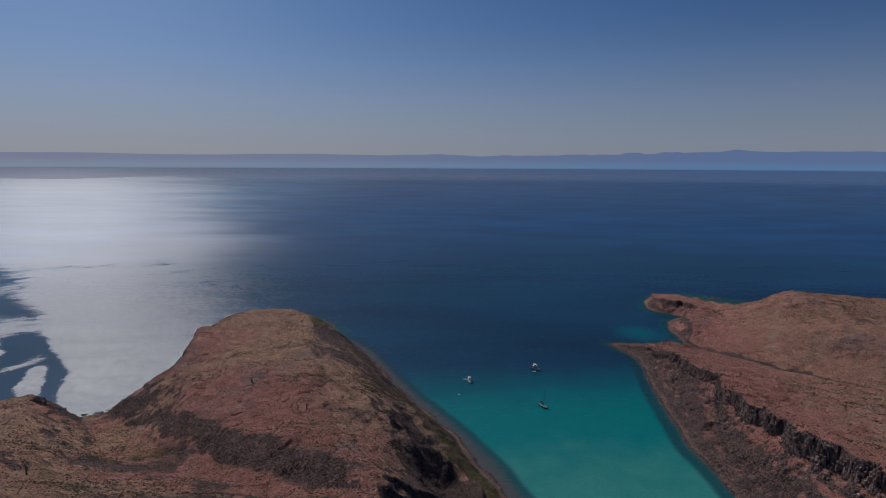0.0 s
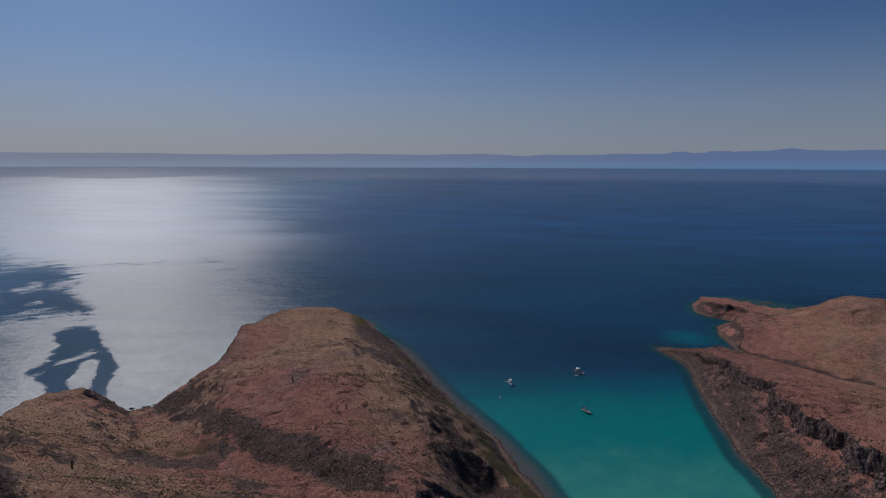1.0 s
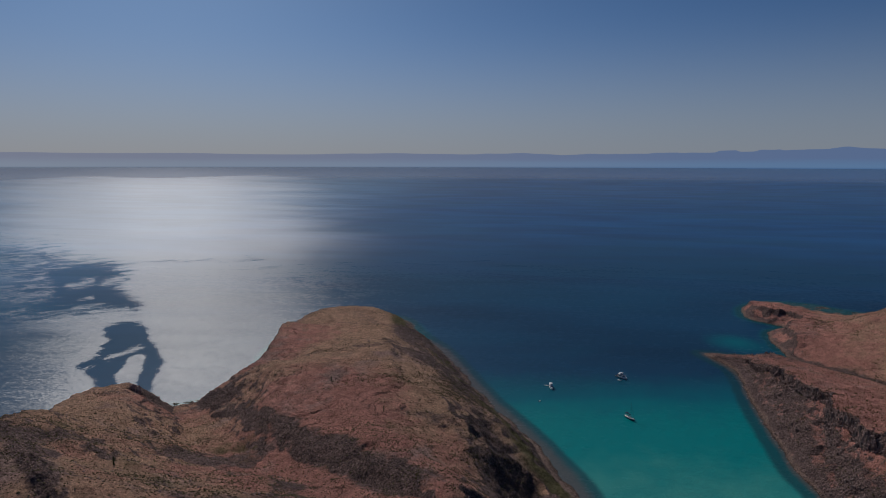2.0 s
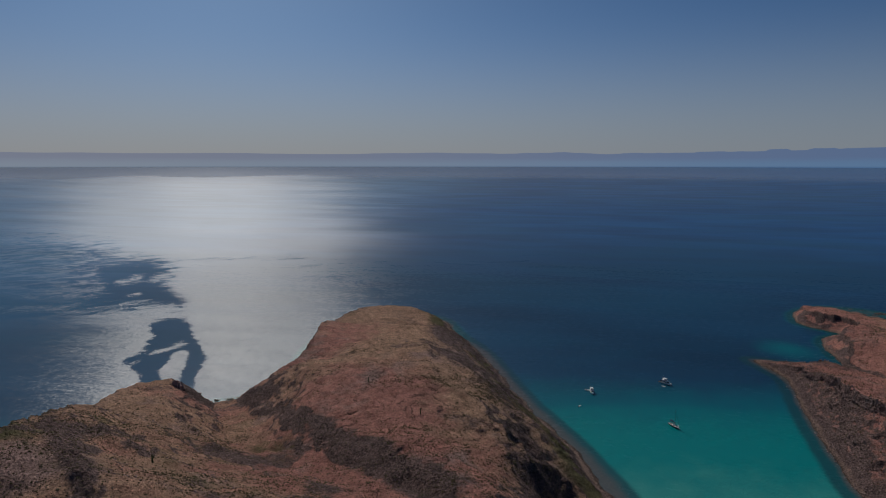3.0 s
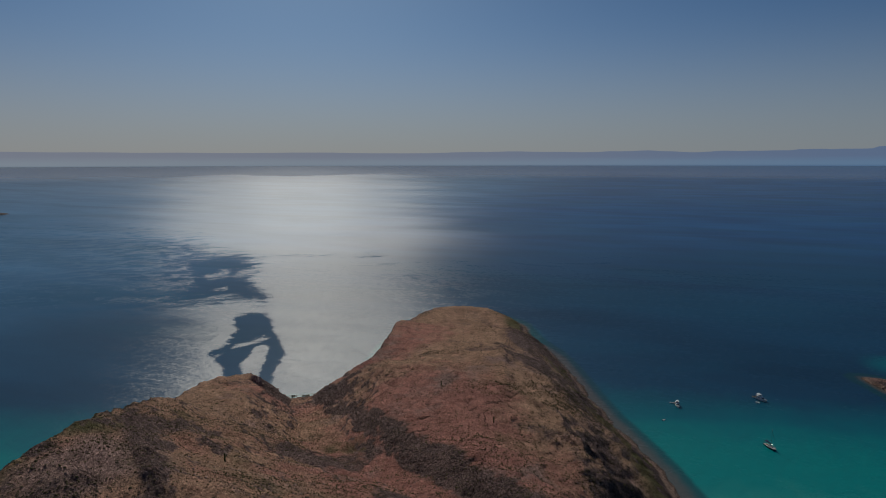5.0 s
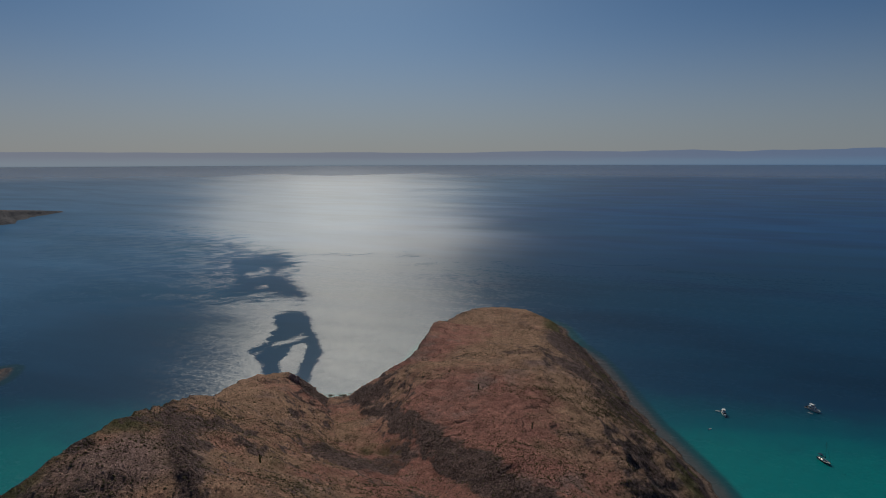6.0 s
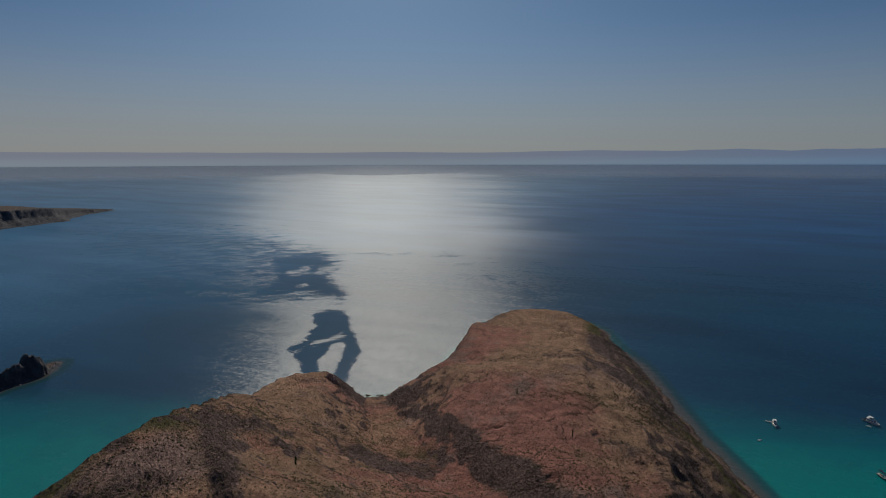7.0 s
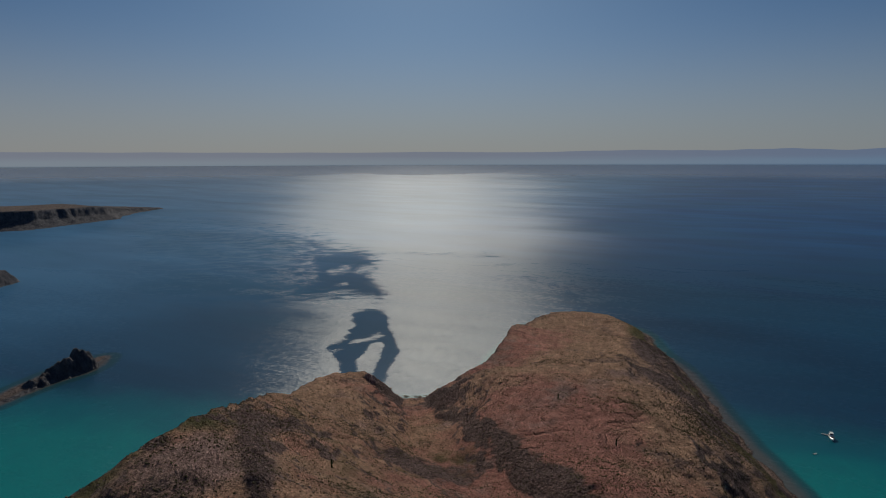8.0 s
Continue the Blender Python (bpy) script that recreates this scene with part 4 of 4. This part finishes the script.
def hull_form(length, beam, free, draft, flare=0.25, stern=0.85, n=15):
    """A lofted hull, bow towards +x, waterline at z = 0."""
    bm, rings = bmesh.new(), []
    for i in range(n):
        s = i / (n - 1)
        w = beam / 2 * (stern + (1 - stern) * min(1, s / 0.4)) * (1 - max(0, (s - 0.45) / 0.55) ** 2.2)
        sheer, keel = free * (1 + 0.35 * s * s), -draft * (1 - max(0, (s - 0.7) / 0.3) ** 2 * 0.8)
        x = -length / 2 + length * s
        low = w * (1 - flare)
        over = 0.06 * length * s ** 6
        row = [(x, -w, sheer), (x - over, -low, 0.12), (x - over, -low * 0.55, keel * 0.6), (x - over, 0, keel), (x - over, low * 0.55, keel * 0.6), (x - over, low, 0.12), (x, w, sheer)]
        rings.append([bm.verts.new(q) for q in row])
    for a, b in zip(rings[:-1], rings[1:]):
        for k in range(6): bm.faces.new((a[k], b[k], b[k + 1], a[k + 1]))
    bm.faces.new(rings[0][::-1])
    bmesh.ops.remove_doubles(bm, verts=bm.verts[:], dist=0.004)
    bmesh.ops.recalc_face_normals(bm, faces=bm.faces[:])
    return bm


def deck_form(length, beam, free, stern=0.85, n=15, inset=0.08):
    bm, sides = bmesh.new(), []
    for i in range(n):
        s = i / (n - 1)
        w = max(0.02, beam / 2 * (stern + (1 - stern) * min(1, s / 0.4)) * (1 - max(0, (s - 0.45) / 0.55) ** 2.2) - inset)
        z = free * (1 + 0.35 * s * s) - 0.10
        x = -length / 2 + 0.05 + (length - 0.2) * s
        sides.append((bm.verts.new((x, -w, z)), bm.verts.new((x, w, z)), bm.verts.new((x, w, z - 0.06)), bm.verts.new((x, -w, z - 0.06))))
    for a, b in zip(sides[:-1], sides[1:]):
        for k in range(4): bm.faces.new((a[k], b[k], b[(k + 1) % 4], a[(k + 1) % 4]))
    bm.faces.new(sides[0]); bm.faces.new(sides[-1][::-1])
    bmesh.ops.recalc_face_normals(bm, faces=bm.faces[:])
    return bm


def rail(length, beam, free, x0, x1, side):
    pts = []
    for i in range(7):
        x = x0 + (x1 - x0) * i / 6
        s = x / length + 0.5
        w = beam / 2 * (1 - max(0, (s - 0.45) / 0.55) ** 2.2) - 0.06
        pts.append((x, side * w, free * (1 + 0.35 * s * s) + 0.62))
    bm = tube(pts, 0.03, 6)
    for q in pts: tube([(q[0], q[1], q[2] - 0.7), q], 0.022, 5, bm)
    return bm


def placed(name, x, y, z, heading, label, category, group):
    """An Empty at the base of a thing; heading: degrees from +x."""
    ob = tagged(new(name), label, category, group)
    ob.matrix_world = pose(x, y, z, 0, 0, heading)
    return ob


def motor_yacht(x, y, heading, k, label):
    """A cabin cruiser with a flybridge; k scales it from twelve metres."""
    b = placed("motor_yacht", x, y, 0.0, heading, label, "boat", "boats at anchor")
    L, B, F = 12.0 * k, 3.9 * k, 1.25 * k
    hull = part("hull", hull_form(L, B, F, 0.7 * k), WHITE, b, "white moulded hull")
    part("deck", deck_form(L, B, F), DECK, b)
    part("rubbing_strake", tube([(-L / 2, -B * 0.43, F * 0.8), (-L * 0.1, -B * 0.505, F * 0.85), (L * 0.2, -B * 0.45, F * 0.95)], 0.05 * k, 6), DECK, hull)
    part("swim_platform", box(-L / 2 - 1.0 * k, -L / 2 + 0.05, -B * 0.38, B * 0.38, 0.22, 0.36, 0, 0, 0.04), TEAK, b, "teak swim platform at the stern")
    cabin = part("cabin", box(-L * 0.30, L * 0.22, -B * 0.37, B * 0.37, F, F + 1.35 * k, 0.22 * k, 1.3 * k, 0.08 * k), WHITE, b)
    for sgn in (-1, 1):
        y0, y1 = sorted((sgn * B * 0.355, sgn * (B * 0.355 - 0.06)))
        part("side_window", box(-L * 0.24, L * 0.14, y0, y1, F + 0.55 * k, F + 1.05 * k, 0.0, 0.5 * k), GLASS, cabin, "dark tinted side window")
        part("guard_rail", rail(L, B, F, -0.05 * L, 0.46 * L, sgn), STEEL, b)
    part("windscreen", box(L * 0.135, L * 0.185, -B * 0.27, B * 0.27, F + 0.45 * k, F + 1.15 * k, 0.05, 0.5 * k), GLASS, cabin, "raked dark windscreen")
    part("coach_roof", box(L * 0.10, L * 0.36, -B * 0.24, B * 0.24, F + 0.05, F + 0.5 * k, 0.15 * k, 0.9 * k, 0.06 * k), WHITE, b)
    fly = part("flybridge", box(-L * 0.32, L * 0.06, -B * 0.36, B * 0.36, F + 1.38 * k, F + 1.95 * k, -0.06 * k, 0.5 * k, 0.07 * k), WHITE, b, "white flybridge coaming")
    part("helm_seat", box(-L * 0.14, -L * 0.05, -B * 0.2, B * 0.2, F + 1.97 * k, F + 2.4 * k, 0, 0.1, 0.04), CANVAS, fly)
    part("fly_screen", box(L * 0.0, L * 0.015, -B * 0.3, B * 0.3, F + 1.96 * k, F + 2.3 * k, 0.05, 0.1), GLASS, fly)
    arch = part("radar_arch", tube([(-L * 0.28, -B * 0.34, F + 1.9 * k), (-L * 0.24, -B * 0.30, F + 3.1 * k), (-L * 0.24, B * 0.30, F + 3.1 * k), (-L * 0.28, B * 0.34, F + 1.9 * k)], 0.10 * k), WHITE, b)
    part("hard_top", box(-L * 0.27, L * 0.03, -B * 0.33, B * 0.33, F + 3.12 * k, F + 3.24 * k, 0.1, 0.2, 0.03), WHITE, b, "white hard top over the helm")
    for sgn in (-1, 1): part("top_post", tube([(L * 0.01, sgn * B * 0.29, F + 1.9 * k), (-L * 0.01, sgn * B * 0.29, F + 3.13 * k)], 0.04 * k, 6), STEEL, b)
    part("radar_dome", tube([(-L * 0.2, 0, F + 3.24 * k), (-L * 0.2, 0, F + 3.52 * k)], 0.3 * k, 12), WHITE, arch)
    part("aerial", tube([(-L * 0.25, B * 0.2, F + 3.2 * k), (-L * 0.29, B * 0.2, F + 5.2 * k)], 0.02 * k, 5), WHITE, arch)
    part("cockpit_sole", box(-L * 0.47, -L * 0.31, -B * 0.36, B * 0.36, F * 0.6, F * 0.95, 0, 0, 0.02), TEAK, b)
    part("transom_seat", box(-L * 0.475, -L * 0.43, -B * 0.34, B * 0.34, F * 0.95, F * 1.3, 0, 0, 0.03), CANVAS, b)
    part("bow_roller", box(L * 0.47, L * 0.51, -0.12, 0.12, F * 1.33, F * 1.42), STEEL, b)
    return b


def sailing_yacht(x, y, heading, label):
    b = placed("sailing_yacht", x, y, 0.0, heading, label, "sailboat", "boats at anchor")
    L, B, F = 8.8, 2.6, 0.85
    hull = part("hull", hull_form(L, B, F, 0.7, 0.3, 0.62), SLATE, b, "slim slate-blue hull")
    part("boot_stripe", tube([(-L / 2 + 0.2, -B * 0.26, 0.35), (0, -B * 0.46, 0.4), (L * 0.3, -B * 0.3, 0.5)], 0.05, 6), CANVAS, hull)
    part("deck", deck_form(L, B, F, 0.62), DECK, b)
    cab = part("coach_roof", box(-L * 0.12, L * 0.20, -B * 0.28, B * 0.28, F, F + 0.55, 0.18, 0.8, 0.06), DECK, b)
    for sgn in (-1, 1):
        y0, y1 = sorted((sgn * B * 0.245, sgn * (B * 0.245 - 0.05)))
        part("side_window", box(-L * 0.09, L * 0.13, y0, y1, F + 0.2, F + 0.42, 0, 0.2), GLASS, cab)
        part("guard_rail", rail(L, B, F, -0.3 * L, 0.46 * L, sgn), STEEL, b)
        part("shroud", tube([(L * 0.05, sgn * B * 0.47, F + 0.2), (L * 0.06, sgn * 0.5, F + 8.0), (L * 0.07, 0, F + 9.6)], 0.02, 4), STEEL, b)
        part("spreader", tube([(L * 0.06, 0, F + 8.0), (L * 0.06, sgn * 0.55, F + 8.0)], 0.035, 5), STEEL, b)
    mast = part("mast", tube([(L * 0.07, 0, F), (L * 0.07, 0, F + 9.8)], 0.04, 10), SPAR, b, "tall bare grey mast")
    part("masthead", tube([(L * 0.07 - 0.25, 0, F + 9.85), (L * 0.07 + 0.2, 0, F + 9.85)], 0.03, 5), STEEL, mast)
    boom = part("boom", tube([(L * 0.06, 0, F + 1.5), (-L * 0.33, 0, F + 1.55)], 0.09, 8), WHITE, b)
    part("sail_cover", tube([(L * 0.05, 0, F + 1.72), (-L * 0.12, 0, F + 1.78), (-L * 0.32, 0, F + 1.72)], 0.24, 10), CANVAS, boom, "furled sail under navy canvas")
    part("forestay_sail", tube([(L * 0.47, 0, F + 0.7), (L * 0.075, 0, F + 9.2)], 0.03, 7), SPAR, b)
    part("backstay", tube([(-L * 0.48, 0, F + 0.1), (L * 0.065, 0, F + 9.7)], 0.02, 4), STEEL, b)
    part("bimini", box(-L * 0.40, -L * 0.20, -B * 0.33, B * 0.33, F + 1.95, F + 2.03, 0.1, 0.05, 0.03), CANVAS, b, "navy canvas awning over the cockpit")
    for px in (-0.39, -0.21):
        for sgn in (-1, 1): part("awning_pole", tube([(L * px, sgn * B * 0.31, F), (L * px, sgn * B * 0.29, F + 1.97)], 0.025, 5), STEEL, b)
    part("cockpit_sole", box(-L * 0.38, -L * 0.14, -B * 0.18, B * 0.18, F - 0.45, F + 0.02), TEAK, b)
    part("wheel", tube([(-L * 0.33, 0, F), (-L * 0.33, 0, F + 0.9)], 0.06, 6), STEEL, b)
    return b


def dinghy(x, y, heading, k, label):
    b = placed("dinghy", x, y, 0.0, heading, label, "dinghy", "dinghies")
    L, W, r = 3.4 * k, 1.6 * k, 0.24 * k
    tubes = bmesh.new()
    pts = [(-L / 2, W / 2 - r, r * 0.8), (L * 0.18, W / 2 - r, r * 0.9), (L * 0.42, W * 0.18, r * 1.15), (L / 2, 0, r * 1.25),
           (L * 0.42, -W * 0.18, r * 1.15), (L * 0.18, -W / 2 + r, r * 0.9), (-L / 2, -W / 2 + r, r * 0.8)]
    tube(pts, r, 9, tubes)
    for q in pts[1:-1]: bmesh.ops.create_uvsphere(tubes, u_segments=9, v_segments=6, radius=r, matrix=Matrix.Translation(q))
    part("buoyancy_tube", tubes, RUBBER, b, "pale grey inflatable tube")
    part("floor", box(-L * 0.46, L * 0.36, -W * 0.3, W * 0.3, 0.02, 0.12, 0, 0.3, 0.02), DECK, b)
    part("thwart", box(-L * 0.1, L * 0.0, -W * 0.36, W * 0.36, r * 1.2, r * 1.4), WHITE, b)
    part("transom", box(-L * 0.46, -L * 0.43, -W * 0.33, W * 0.33, 0.05, r * 2.2), WHITE, b)
    motor = part("outboard", box(-L * 0.56, -L * 0.47, -0.14 * k, 0.14 * k, r * 1.6, r * 3.3, 0.03, 0.05, 0.03), BLACK, b, "small black outboard motor")
    part("motor_leg", box(-L * 0.54, -L * 0.50, -0.05, 0.05, -0.35, r * 1.6), BLACK, motor)
    return b


motor_yacht(69.6, 439.8, -47, 0.80, "white motor yacht with a flybridge anchored off the bay")
motor_yacht(19.4, 413.2, -82, 0.68, "smaller white cabin cruiser anchored over shallow water")
sailing_yacht(63.4, 368.3, -60, "slate-blue sailing yacht with furled sails anchored over sand")
dinghy(11.2, 388.5, 50, 0.7, "pale inflatable dinghy moored alone near the shore")
dinghy(67.2, 434.2, 150, 0.8, "pale inflatable tender tied beside the motor yacht")
dinghy(16.4, 417.2, 175, 0.9, "pale inflatable tender tied astern of the cabin cruiser")


# ---- cacti ----
def cactus(x, y, tall, arms, seed):
    rng = random.Random(seed)
    z = float(west_height(np.array([[float(x)]]), np.array([[float(y)]]))[0][0, 0])
    b = placed("cactus", x, y, z - 0.15, rng.uniform(0, 360), "tall dark green columnar cactus on the dry ridge", "cactus", "cacti on the ridge")
    bm = bmesh.new()
    for k in range(4):
        a0, a1 = tall * k / 4, tall * (k + 1) / 4
        r0, r1 = [0.24 * (1 - 0.25 * q / tall) * (1 + 0.1 * math.sin(q)) for q in (a0, a1)]
        bmesh.ops.create_cone(bm, cap_ends=True, segments=9, radius1=r0, radius2=r1, depth=a1 - a0, matrix=Matrix.Translation((0, 0, (a0 + a1) / 2)))
    bmesh.ops.create_uvsphere(bm, u_segments=9, v_segments=6, radius=0.18, matrix=Matrix.Translation((0, 0, tall)))
    part("trunk", bm, CACTUS, b)
    for i in range(arms):
        a, h = 2 * math.pi * i / arms + rng.uniform(-0.4, 0.4), tall * rng.uniform(0.3, 0.5)
        c, s = math.cos(a), math.sin(a)
        arm = tube([(0.1 * c, 0.1 * s, h), (0.55 * c, 0.55 * s, h + 0.3), (0.65 * c, 0.65 * s, h + tall * rng.uniform(0.3, 0.45))], 0.14, 8)
        part("arm", arm, CACTUS, b)
    return b


for i, (cx, cy, ch, ca) in enumerate(((-164, 136, 3.6, 2), (-159, 127, 2.8, 1), (-155, 118, 3.2, 3), (-172, 172, 2.6, 2), (-150, 139, 2.4, 1),
                                      (-186, 196, 2.6, 2), (-120, 168, 2.5, 2), (-96, 300, 2.8, 2), (-60, 262, 2.6, 1))):
    cactus(cx, cy, ch, ca, i)
